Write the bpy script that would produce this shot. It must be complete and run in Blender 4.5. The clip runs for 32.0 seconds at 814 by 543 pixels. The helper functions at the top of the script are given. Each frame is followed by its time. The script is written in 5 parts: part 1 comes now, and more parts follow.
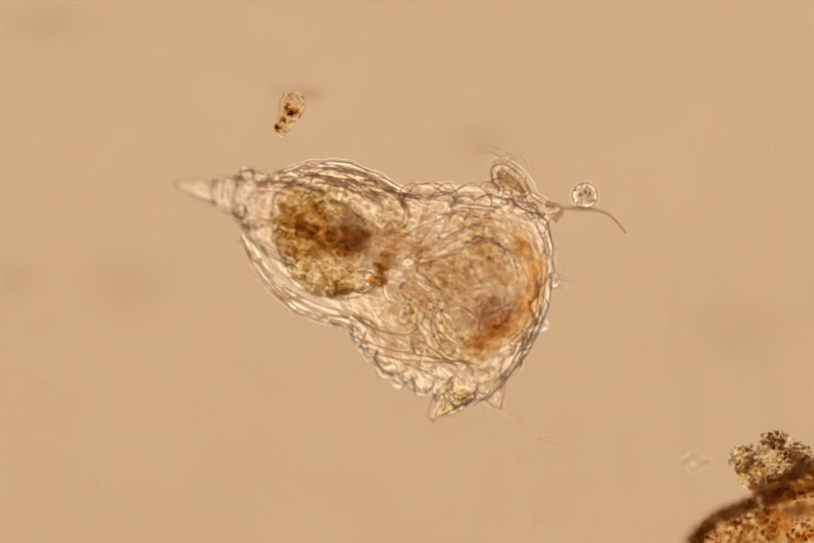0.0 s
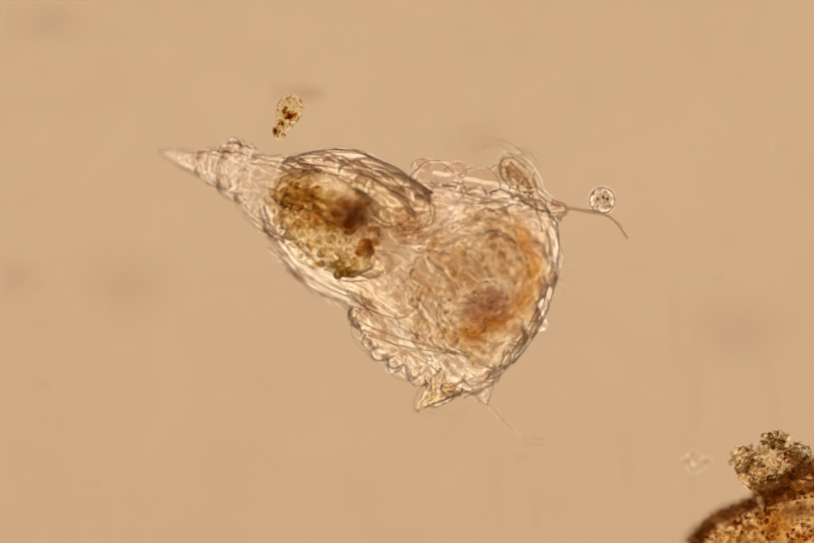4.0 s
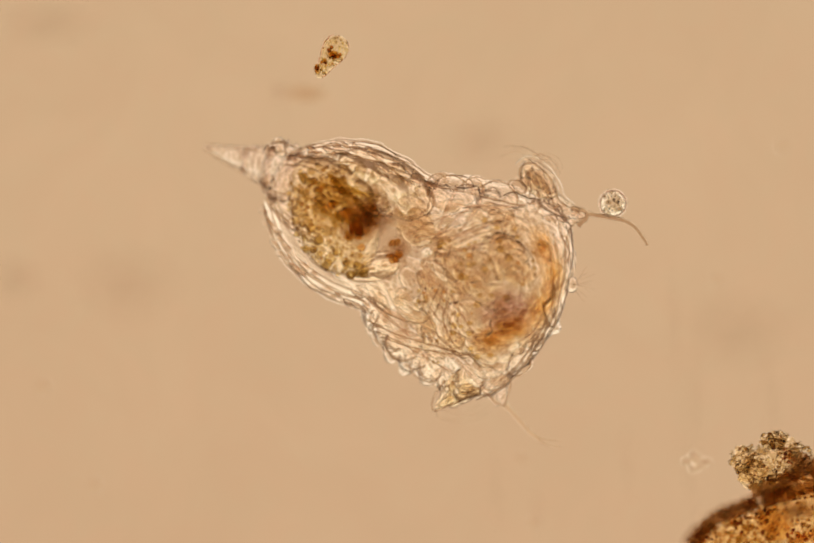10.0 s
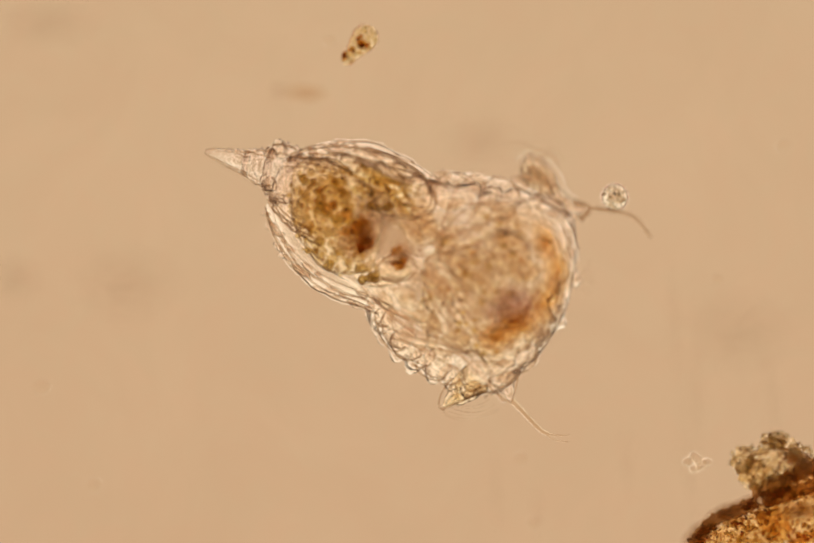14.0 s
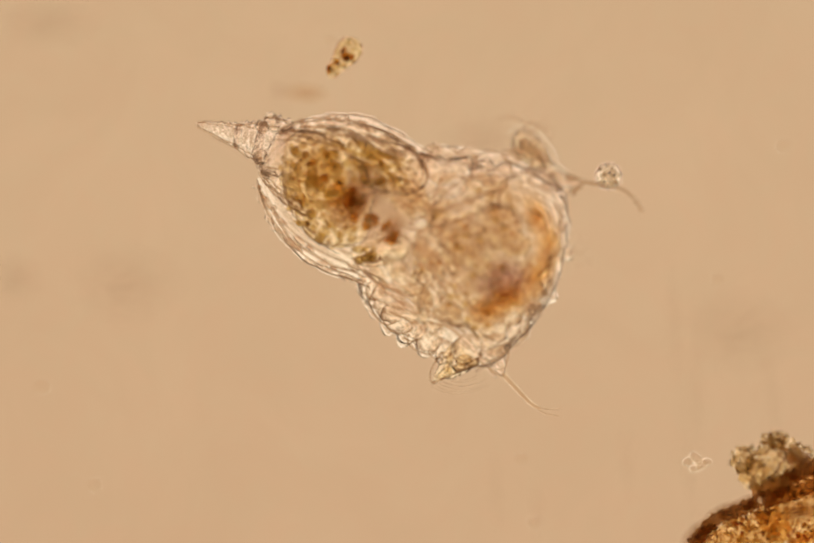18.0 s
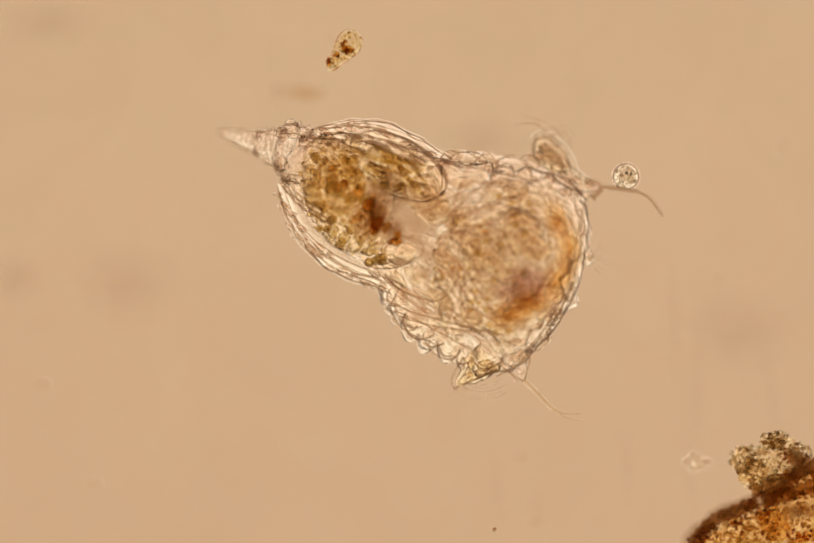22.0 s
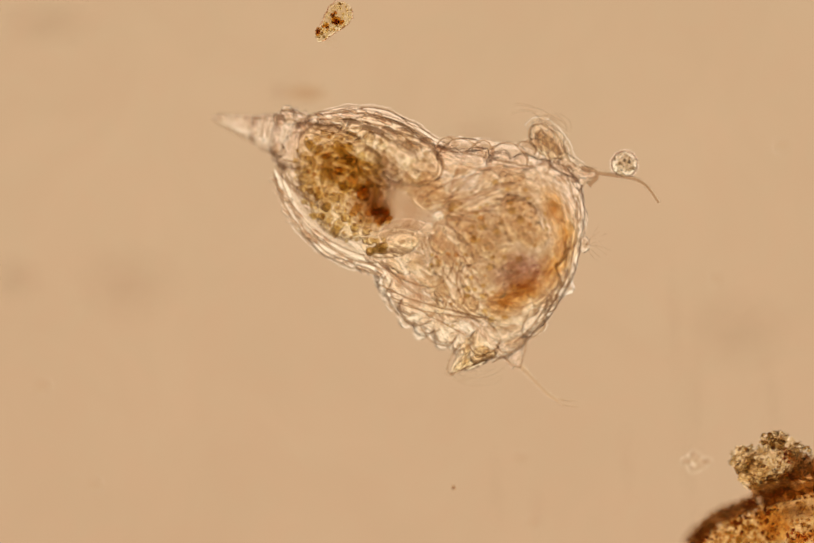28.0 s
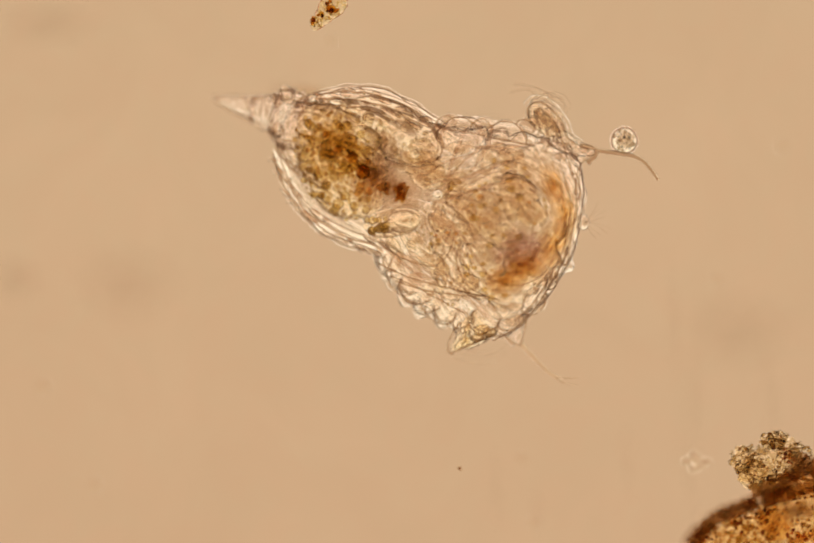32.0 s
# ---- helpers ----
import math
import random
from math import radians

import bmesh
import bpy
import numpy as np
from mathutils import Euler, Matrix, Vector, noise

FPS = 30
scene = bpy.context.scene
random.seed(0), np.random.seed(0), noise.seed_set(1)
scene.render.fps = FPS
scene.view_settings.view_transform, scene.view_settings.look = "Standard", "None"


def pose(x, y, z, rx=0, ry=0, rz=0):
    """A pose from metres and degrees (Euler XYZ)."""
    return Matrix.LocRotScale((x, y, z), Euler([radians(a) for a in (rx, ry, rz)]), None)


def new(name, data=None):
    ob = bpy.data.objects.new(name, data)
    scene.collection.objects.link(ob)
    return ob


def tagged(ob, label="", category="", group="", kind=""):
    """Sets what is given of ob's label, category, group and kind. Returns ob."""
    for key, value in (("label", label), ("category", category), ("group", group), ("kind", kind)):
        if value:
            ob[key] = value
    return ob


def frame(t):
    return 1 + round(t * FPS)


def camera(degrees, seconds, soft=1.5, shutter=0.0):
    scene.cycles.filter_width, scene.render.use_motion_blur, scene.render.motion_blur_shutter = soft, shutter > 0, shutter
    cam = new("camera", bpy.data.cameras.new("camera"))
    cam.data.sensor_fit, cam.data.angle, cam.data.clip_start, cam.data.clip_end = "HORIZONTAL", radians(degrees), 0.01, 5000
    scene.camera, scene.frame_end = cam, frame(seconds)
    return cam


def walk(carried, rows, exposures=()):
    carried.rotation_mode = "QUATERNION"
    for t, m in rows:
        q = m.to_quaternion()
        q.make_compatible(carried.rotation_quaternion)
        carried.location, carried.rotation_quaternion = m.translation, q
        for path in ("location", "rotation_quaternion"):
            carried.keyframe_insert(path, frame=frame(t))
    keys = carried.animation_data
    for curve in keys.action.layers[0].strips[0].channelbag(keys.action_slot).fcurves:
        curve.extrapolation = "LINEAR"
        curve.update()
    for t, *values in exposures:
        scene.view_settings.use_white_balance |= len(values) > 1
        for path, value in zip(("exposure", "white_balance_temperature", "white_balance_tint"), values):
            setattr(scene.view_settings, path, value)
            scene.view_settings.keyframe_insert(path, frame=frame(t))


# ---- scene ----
# A drop of water under a microscope, modelled ten thousand times life size (a metre here is 0.1 mm), so that the small
# bodies keep their precision. One unit of the plan is 0.35 micrometres; x to the right, y down, z up to the lens.
K = 0.35e-6 * 10000
FOV = 1.5
cam = camera(FOV, 32.0, soft=1.7)
EYE = 784 * K / math.tan(radians(FOV / 2))
# the objective takes in a cone of light, so that it is sharp at one height alone; the focus knob lifts and lowers the tube
cam.data.dof.use_dof = True
cam.data.dof.focus_distance = EYE
cam.data.dof.aperture_fstop = 0.5 * cam.data.lens * 0.001 / (EYE * math.tan(radians(2.4)))
FOCUS = [(0, 35), (1.5, 40), (2, 50), (3, 15), (5.5, 30), (7, 30), (10, 25), (12, -5), (13, -52), (14.5, -65), (16.5, -72), (17.5, -72), (19, -92), (20, -100), (21, -45), (22, -15), (23.6, -12), (24, -40), (24.5, -15), (25, -4), (28, 20), (32, 25)]
walk(cam, [(t, pose(0, 0, EYE + z * K)) for t, z in FOCUS])

# ---- light: a dim warm fill, and the microscope's lamp under the slide ----
world = bpy.data.worlds.new("warm_fill")
scene.world = world
world.use_nodes = True
# fill added for rays that miss the lamp, which would else be black
world.node_tree.nodes["Background"].inputs[0].default_value = (0.30, 0.20, 0.13, 1)
world.node_tree.nodes["Background"].inputs[1].default_value = 0.3
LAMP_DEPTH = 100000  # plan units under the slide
SLIDE_TOP = -215
# light passes many clear skins one after another
scene.cycles.max_bounces = scene.cycles.transmission_bounces = scene.cycles.transparent_max_bounces = 40


def at(x, y, z=0.0):
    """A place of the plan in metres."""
    return Vector(((x - 784) * K, (523 - y) * K, z * K))


# ---- materials ----
class Nodes:
    """A short way to write node trees."""

    def __init__(self, name):
        self.material = bpy.data.materials.new(name)
        self.material.use_nodes = True
        self.tree = self.material.node_tree
        self.tree.nodes.clear()
        self.out = self.add("ShaderNodeOutputMaterial")

    def add(self, kind, values=(), **props):
        node = self.tree.nodes.new(kind)
        for key, value in props.items():
            setattr(node, key, value)
        for key, value in dict(values).items():
            if isinstance(value, bpy.types.NodeSocket):
                self.tree.links.new(value, node.inputs[key])
            else:
                node.inputs[key].default_value = value
        return node

    def surface(self, socket):
        self.tree.links.new(socket, self.out.inputs["Surface"])
        return self.material

    def noise(self, size, detail=3.0, rough=0.55, distort=0.0, stretch=(1, 1, 1), seed=0.0, turn=0.0):
        """Noise on the object's own space; size in plan units, longer by stretch along the turned axes."""
        place = self.add("ShaderNodeTexCoord").outputs["Object"]
        x, y, z = (size * K * f for f in stretch)
        mapped = self.add("ShaderNodeMapping", {"Vector": place, "Scale": (x, y, z), "Rotation": (0, 0, radians(turn)), "Location": (seed * 90 * K, seed * 63 * K, seed * 27 * K)}, vector_type="TEXTURE")
        return self.add("ShaderNodeTexNoise", {"Vector": mapped.outputs[0], "Scale": 1.0, "Detail": detail, "Roughness": rough, "Distortion": distort}).outputs["Fac"]

    def ramp(self, fac, stops):
        node = self.add("ShaderNodeValToRGB", {"Fac": fac})
        els = node.color_ramp.elements
        while len(els) < len(stops):
            els.new(0.5)
        for el, (p, c) in zip(els, stops):
            el.position, el.color = p, (*c, 1) if len(c) == 3 else c
        return node.outputs["Color"]

    def math(self, op, a, b=0.0, c=0.0, clamp=False):
        return self.add("ShaderNodeMath", {0: a, 1: b, 2: c}, operation=op, use_clamp=clamp).outputs[0]

    def mix(self, fac, a, b):
        return self.add("ShaderNodeMix", {"Factor": fac, 6: a, 7: b}, data_type="RGBA").outputs[2]


DENSITY = 1.18  # how much more the tissues bend light than thin jelly does


def tissue(name, tone, deep, ior, folds, grain=0.0, seed=0.0, wide=60.0, crease=(0.0, 30.0), along=1.0, turn=0.0):
    """Clear living tissue in water: it bends light, with folds (size, height), creases (height, size) and a mottled tint."""
    n = Nodes(name)
    height = n.math("MULTIPLY", n.noise(folds[0], 3.0, 0.55, 0.8, (along, 1, 1), seed, turn), folds[1])
    if grain:
        height = n.math("ADD", height, n.math("MULTIPLY", n.noise(7.0, 2.0, 0.6, seed=seed + 3), grain))
    if crease[0]:
        line = n.math("ABSOLUTE", n.math("SUBTRACT", n.noise(crease[1], 2.0, 0.5, 0.8, (along, 1, 1), seed + 11, turn), 0.5))
        line = n.math("MINIMUM", n.math("MULTIPLY", line, 14.0), 1.0)
        height = n.math("ADD", height, n.math("MULTIPLY", line, crease[0]))
    ior = 1 + DENSITY * (ior - 1)
    bump = n.add("ShaderNodeBump", {"Strength": 1.0, "Distance": K, "Height": height})
    tint = n.mix(n.ramp(n.noise(wide, 4.0, 0.6, 0.5, seed=seed + 7), [(0.35, (0, 0, 0)), (0.68, (1, 1, 1))]), (*tone, 1), (*deep, 1))
    return n.surface(n.add("ShaderNodeBsdfGlass", {"Color": tint, "IOR": ior, "Roughness": 0.0, "Normal": bump.outputs[0]}).outputs[0])


def granules(name, stops, ior):
    """Small droplets and cells, each with its own colour."""
    n = Nodes(name)
    info = n.add("ShaderNodeObjectInfo").outputs["Random"]
    island = n.add("ShaderNodeNewGeometry").outputs["Random Per Island"]
    pick = n.math("FRACT", n.math("ADD", info, island))
    tint = n.ramp(pick, stops)
    spot = n.noise(9.0, 2.0)
    tint = n.mix(n.math("MULTIPLY", spot, 0.2), tint, (0.55, 0.45, 0.3, 1))
    return n.surface(n.add("ShaderNodeBsdfGlass", {"Color": tint, "IOR": ior, "Roughness": 0.0}).outputs[0])


def pigment(name, colour, dense=1.0, wobbly=0.9, seed=0.0, core=0.45, border=0.97):
    """A cloud of pigment grains in a lobe of unit radius about the object's origin, thinning to its border."""
    n = Nodes(name)
    place = n.add("ShaderNodeTexCoord").outputs["Object"]
    flat = n.add("ShaderNodeVectorMath", {0: place, 1: (1, 1, 0)}, operation="MULTIPLY").outputs[0]
    far = n.add("ShaderNodeVectorMath", {0: flat}, operation="LENGTH").outputs["Value"]
    wobble = n.noise(1.0 / K * 0.45, 4.0, 0.65, 0.8, seed=seed)
    far = n.math("ADD", far, n.math("MULTIPLY_ADD", wobble, wobbly, -0.5 * wobbly))
    thick = n.ramp(far, [(0.05, (1, 1, 1)), (0.5 * border, (core, core, core)), (border, (0, 0, 0))])
    fine = n.ramp(n.noise(1.0 / K * 0.10, 3.0, 0.7, 0.9, (2.2, 1, 1), seed + 5), [(0.36, (0.3, 0.3, 0.3)), (0.62, (1, 1, 1))])
    amount = n.math("MULTIPLY", n.math("MULTIPLY", thick, dense), fine, clamp=True)
    tint = n.mix(amount, (1, 1, 1, 1), (*colour, 1))
    return n.surface(n.add("ShaderNodeBsdfTransparent", {"Color": tint}).outputs[0])


def lamp_material():
    """The condenser's lens: an even warm field; the brighter rim and dark stop round it are added to edge clear bodies
    bright and dark.
    """
    n = Nodes("condenser_glow")
    place = n.add("ShaderNodeTexCoord").outputs["Object"]
    far = n.add("ShaderNodeVectorMath", {0: place}, operation="LENGTH").outputs["Value"]
    angle = n.math("DIVIDE", far, LAMP_DEPTH * K * math.tan(radians(12.0)))
    tone = n.ramp(angle, LAMP_STOPS)
    across = n.add("ShaderNodeSeparateXYZ", {0: place}).outputs["Y"]
    soft = n.ramp(n.math("MULTIPLY_ADD", across, 1 / (3200 * K), 0.5), [(0.0, (0.975, 0.962, 0.968)), (0.55, (0.995, 0.99, 0.985)), (1.0, (1.005, 1.055, 1.065))])
    glow = n.add("ShaderNodeMix", {"Factor": 1.0, 6: tone, 7: soft}, data_type="RGBA", blend_type="MULTIPLY").outputs[2]
    return n.surface(n.add("ShaderNodeEmission", {"Color": glow, "Strength": 1.0}).outputs[0])


FIELD = (0.664, 0.4215, 0.2405)
# past FIELD: dim and bright rings added, seen where skins bend light
LAMP_STOPS = [(0.0, FIELD), (0.235, FIELD), (0.275, (0.56, 0.35, 0.197)), (0.32, (0.80, 0.55, 0.35)), (0.36, (1.30, 1.05, 0.765)), (0.55, (1.30, 1.05, 0.765)), (0.63, (0.92, 0.68, 0.47)), (0.74, (0.54, 0.34, 0.20)), (1.0, (0.35, 0.215, 0.13))]

CUTICLE = tissue("clear_cuticle", (0.988, 0.97, 0.955), (0.97, 0.936, 0.91), 1.017, (110, 9.0), 0.0, 1.0, crease=(2, 120), along=5.0, turn=-27.4)
CUTICLE_MIDDLE = tissue("middle_cuticle", (0.992, 0.98, 0.97), (0.975, 0.96, 0.935), 1.010, (90, 8.0), 0.0, 3.0, crease=(3, 110), along=5.0, turn=-30.0)
CUTICLE_INNER = tissue("inner_cuticle", (0.992, 0.978, 0.965), (0.97, 0.953, 0.925), 1.013, (60, 22.0), 0.5, 4.0, crease=(6, 80), along=2.5, turn=-24.0)
NECK_SKIN = tissue("neck_skin", (0.985, 0.965, 0.95), (0.955, 0.932, 0.90), 1.022, (20, 34.0), 3.0, 6.0, crease=(9, 24), along=1.8, turn=-27.0)
HEAD_SKIN = tissue("head_skin", (0.99, 0.97, 0.952), (0.962, 0.93, 0.897), 1.020, (52, 52.0), 1.0, 9.0, crease=(5, 80), along=1.8, turn=-60.0)
FOOT_SKIN = tissue("foot_skin", (0.985, 0.96, 0.94), (0.95, 0.905, 0.88), 1.031, (26, 26.0), 0.3, 12.0, crease=(6, 34))
FOLD_SKIN = tissue("fold_skin", (0.988, 0.964, 0.935), (0.955, 0.908, 0.865), 1.028, (26, 13.0), 0.4, 15.0, crease=(4, 34))
FOLD_CELL = tissue("clear_fold", (0.985, 0.962, 0.935), (0.952, 0.91, 0.872), 1.018, (26, 6.0), 0.4, 15.5)
# clear coats whose shape puts a bright halo round outlines
HALO = tissue("slime_coat", (0.999, 0.998, 0.996), (0.995, 0.99, 0.985), 1.025, (40, 4.0), 0.0, 18.0)
GUT_WALL = tissue("olive_gut_wall", (0.99, 0.972, 0.925), (0.945, 0.905, 0.80), 1.020, (26, 6.0), 18.0, 21.0, 24.0)
REAR_WALL = tissue("rear_gut_wall", (0.99, 0.975, 0.93), (0.95, 0.915, 0.83), 1.007, (24, 6.0), 30.0, 22.0, 20.0)
STOMACH_WALL = tissue("pale_stomach_wall", (1.0, 0.995, 0.975), (0.975, 0.95, 0.90), 1.021, (34, 4.0), 1.5, 24.0, 22.0)
BRAIN = tissue("brownish_head_mass", (0.995, 0.982, 0.955), (0.88, 0.815, 0.735), 1.013, (54, 56.0), 10.0, 27.0, 40.0, crease=(4, 70), along=1.6, turn=40.0)
LOBE_SKIN = tissue("head_lobe_tissue", (0.994, 0.98, 0.955), (0.935, 0.89, 0.82), 1.013, (32, 12.0), 6.0, 28.0, 18.0)
LOWER_LOBE = tissue("glassy_lobe", (1.0, 0.995, 0.97), (0.985, 0.96, 0.90), 1.018, (26, 4.0), 2.0, 29.0, 22.0)
MUSCLE = tissue("muscle_fibre", (0.97, 0.94, 0.91), (0.92, 0.87, 0.83), 1.02, (40, 1.0), 0.0, 30.0)
HAIR = tissue("feeler_hair", (0.86, 0.79, 0.72), (0.78, 0.71, 0.63), 1.028, (40, 0.2), 0.0, 33.0)
KNOB = tissue("dark_feeler_knob", (0.86, 0.78, 0.70), (0.72, 0.63, 0.54), 1.028, (10, 3.0), 1.0, 84.0, 12.0)
VESICLE = granules("gut_vesicle", [(0.0, (0.985, 0.968, 0.91)), (0.3, (0.98, 0.945, 0.825)), (0.55, (0.95, 0.925, 0.85)), (0.8, (0.99, 0.96, 0.88)), (1.0, (0.935, 0.885, 0.79))], 1.024)
GUT_GRANULE = granules("gut_granule", [(0.0, (0.985, 0.955, 0.85)), (0.4, (0.96, 0.91, 0.77)), (0.7, (0.935, 0.87, 0.67)), (1.0, (0.86, 0.77, 0.60))], 1.018)
CLEAR_GLOBE = granules("clear_globule", [(0.0, (0.99, 0.96, 0.84)), (1.0, (0.97, 0.93, 0.78))], 1.05)
AMBER_GLOBE = granules("amber_globule", [(0.0, (0.98, 0.84, 0.60)), (0.5, (0.93, 0.74, 0.46)), (1.0, (0.98, 0.88, 0.70))], 1.04)
DROPLET = granules("oil_droplet", [(0.0, (0.99, 0.95, 0.8)), (0.5, (0.99, 0.93, 0.74)), (0.8, (0.97, 0.94, 0.8)), (1.0, (0.98, 0.86, 0.66))], 1.024)
STREAK = pigment("wiped_film", (0.972, 0.966, 0.96), 0.8, 0.3, seed=38.0)
STOMACH_CELL = granules("stomach_cell", [(0.0, (0.998, 0.99, 0.97)), (0.5, (0.985, 0.97, 0.93)), (1.0, (0.965, 0.935, 0.88))], 1.015)
VACUOLE = tissue("bright_vacuole", (1.0, 0.997, 0.985), (0.995, 0.985, 0.96), 1.052, (20, 0.3), 0.0, 63.0)
# dark tint stands in for edges darkened by bent light; also draws folds
RIDGE = tissue("cuticle_ridge", (0.92, 0.865, 0.80), (0.83, 0.765, 0.69), 1.034, (30, 1.0), 0.0, 66.0, 40.0)
AURICLE_SKIN = tissue("auricle_skin", (0.998, 0.978, 0.925), (0.95, 0.90, 0.80), 1.04, (24, 8.0), 0.3, 69.0)
HEAD_CELL = tissue("clear_head_cell", (0.996, 0.986, 0.965), (0.97, 0.945, 0.905), 1.017, (24, 5.0), 0.6, 75.0)
HEAD_GRANULE = granules("head_granule", [(0.0, (0.98, 0.96, 0.90)), (0.4, (0.95, 0.91, 0.82)), (0.75, (0.90, 0.84, 0.72)), (1.0, (0.82, 0.73, 0.58))], 1.035)
CELL_SKIN = tissue("large_cell_skin", (0.996, 0.985, 0.965), (0.965, 0.935, 0.90), 1.029, (30, 5.0), 1.0, 76.0)
BLADDER = tissue("bladder_skin", (0.998, 0.99, 0.98), (0.985, 0.97, 0.95), 1.010, (60, 6.0), 0.0, 77.0)
PALE_DROP = granules("pale_droplet", [(0.0, (0.99, 0.96, 0.86)), (0.5, (0.985, 0.93, 0.76)), (0.8, (0.96, 0.93, 0.84)), (1.0, (0.93, 0.80, 0.55))], 1.05)
RIM = granules("pinkish_rim_bead", [(0.0, (0.96, 0.84, 0.78)), (1.0, (0.92, 0.76, 0.70))], 1.03)
SPECK = granules("dark_cell_speck", [(0.0, (0.55, 0.48, 0.38)), (1.0, (0.36, 0.30, 0.24))], 1.03)
FOOD_GRAIN = granules("brown_food_grain", [(0.0, (0.97, 0.87, 0.66)), (0.4, (0.92, 0.78, 0.54)), (0.8, (0.86, 0.69, 0.46)), (1.0, (0.78, 0.58, 0.37))], 1.018)
BALL_DROP = granules("grey_cell_droplet", [(0.0, (0.99, 0.975, 0.94)), (0.5, (0.96, 0.93, 0.88)), (1.0, (0.88, 0.83, 0.76))], 1.024)
ORANGE = pigment("orange_pigment", (0.85, 0.635, 0.32), 1.3, seed=2.0)
PURPLE = pigment("purple_brown_pigment", (0.64, 0.475, 0.45), 1.1, seed=6.0, core=0.75)
DARK_RED = pigment("dark_red_food", (0.56, 0.38, 0.21), 0.9, 1.0, 11.0, 0.65, 0.85)
GREY_BROWN = pigment("grey_brown_tissue", (0.56, 0.43, 0.34), 1.0, 0.9, 88.0, 0.6)
BROWN_FOOD = pigment("brown_food", (0.62, 0.43, 0.25), 1.25, 0.9, 13.0, 0.6, 0.95)
OLIVE = pigment("olive_food", (0.92, 0.855, 0.70), 0.9, seed=16.0)
OLIVE_GREY = pigment("olive_grey_food", (0.91, 0.87, 0.785), 1.0, 0.7, 17.0, 0.7)
TAN = pigment("tan_tissue", (0.922, 0.875, 0.79), 0.7, seed=19.0)
EAR_SKIN = tissue("auricle_tissue", (0.985, 0.96, 0.92), (0.93, 0.88, 0.80), 1.028, (20, 14.0), 2.0, 78.0, 16.0)
EAR_TAN = pigment("brown_auricle_tissue", (0.80, 0.71, 0.60), 1.0, 0.6, seed=23.0)
CLEAR_HAIR = tissue("clear_seta", (0.97, 0.94, 0.9), (0.93, 0.89, 0.84), 1.022, (40, 0.2), 0.0, 34.0)
SETA = tissue("grey_seta", (0.97, 0.93, 0.87), (0.92, 0.87, 0.81), 1.026, (40, 0.2), 0.0, 72.0)
SMUDGE = pigment("grey_dust", (0.915, 0.895, 0.88), 0.8, 0.8, seed=31.0)
RUST = pigment("rusty_film", (0.88, 0.79, 0.69), 1.0, 0.5, seed=35.0)
BAND = tissue("ciliary_band_tissue", (0.94, 0.89, 0.82), (0.80, 0.72, 0.62), 1.025, (9, 12.0), 3.0, 59.0, 10.0)
ALGA_SKIN = tissue("alga_skin", (0.99, 0.965, 0.89), (0.965, 0.915, 0.79), 1.012, (10, 9.0), 2.0, 36.0, 14.0)
ALGA_FOOD = pigment("dark_alga_food", (0.62, 0.40, 0.17), 1.1, seed=41.0)
AMBER = granules("amber_food_grain", [(0.0, (0.98, 0.84, 0.42)), (0.4, (0.93, 0.68, 0.26)), (0.75, (0.75, 0.47, 0.17)), (1.0, (0.46, 0.25, 0.1))], 1.035)
BALL_SKIN = tissue("ball_cell_skin", (0.985, 0.97, 0.945), (0.94, 0.92, 0.885), 1.026, (10, 4.0), 0.0, 44.0, 14.0)
GRAIN = granules("brown_detritus", [(0.0, (0.98, 0.93, 0.78)), (0.25, (0.96, 0.86, 0.62)), (0.5, (0.92, 0.79, 0.54)), (0.75, (0.81, 0.65, 0.43)), (0.9, (0.95, 0.89, 0.73)), (1.0, (0.70, 0.55, 0.37))], 1.036)
RUST_GRAIN = granules("rusty_detritus", [(0.0, (0.93, 0.70, 0.40)), (0.35, (0.85, 0.56, 0.28)), (0.7, (0.72, 0.45, 0.26)), (1.0, (0.58, 0.40, 0.26))], 1.03)
PALE_GRAIN = granules("pale_detritus", [(0.0, (0.99, 0.985, 0.95)), (0.35, (0.985, 0.95, 0.86)), (0.65, (0.97, 0.90, 0.74)), (0.84, (0.90, 0.78, 0.58)), (0.93, (0.75, 0.61, 0.44)), (1.0, (0.99, 0.97, 0.92))], 1.07)
CLUMP = tissue("amber_detritus", (0.985, 0.91, 0.73), (0.87, 0.69, 0.44), 1.014, (26, 24.0), 28.0, 52.0, 26.0)
PALE_CLUMP = tissue("pale_clump", (0.99, 0.96, 0.88), (0.90, 0.80, 0.62), 1.02, (14, 14.0), 24.0, 55.0, 14.0)
BROWN_STRAND = tissue("brown_strand", (0.82, 0.65, 0.44), (0.52, 0.37, 0.25), 1.02, (14, 16.0), 9.0, 58.0, 13.0)
HAZE = pigment("soft_brown_haze", (0.54, 0.41, 0.30), 1.45, 0.5, 81.0)
CRYSTAL = tissue("clear_crystal", (0.985, 0.97, 0.95), (0.965, 0.945, 0.92), 1.013, (14, 3.0), 0.0, 47.0)
FAINT_DROP = tissue("faint_droplet", (0.995, 0.99, 0.985), (0.985, 0.98, 0.97), 1.006, (30, 1.0), 0.0, 61.0)


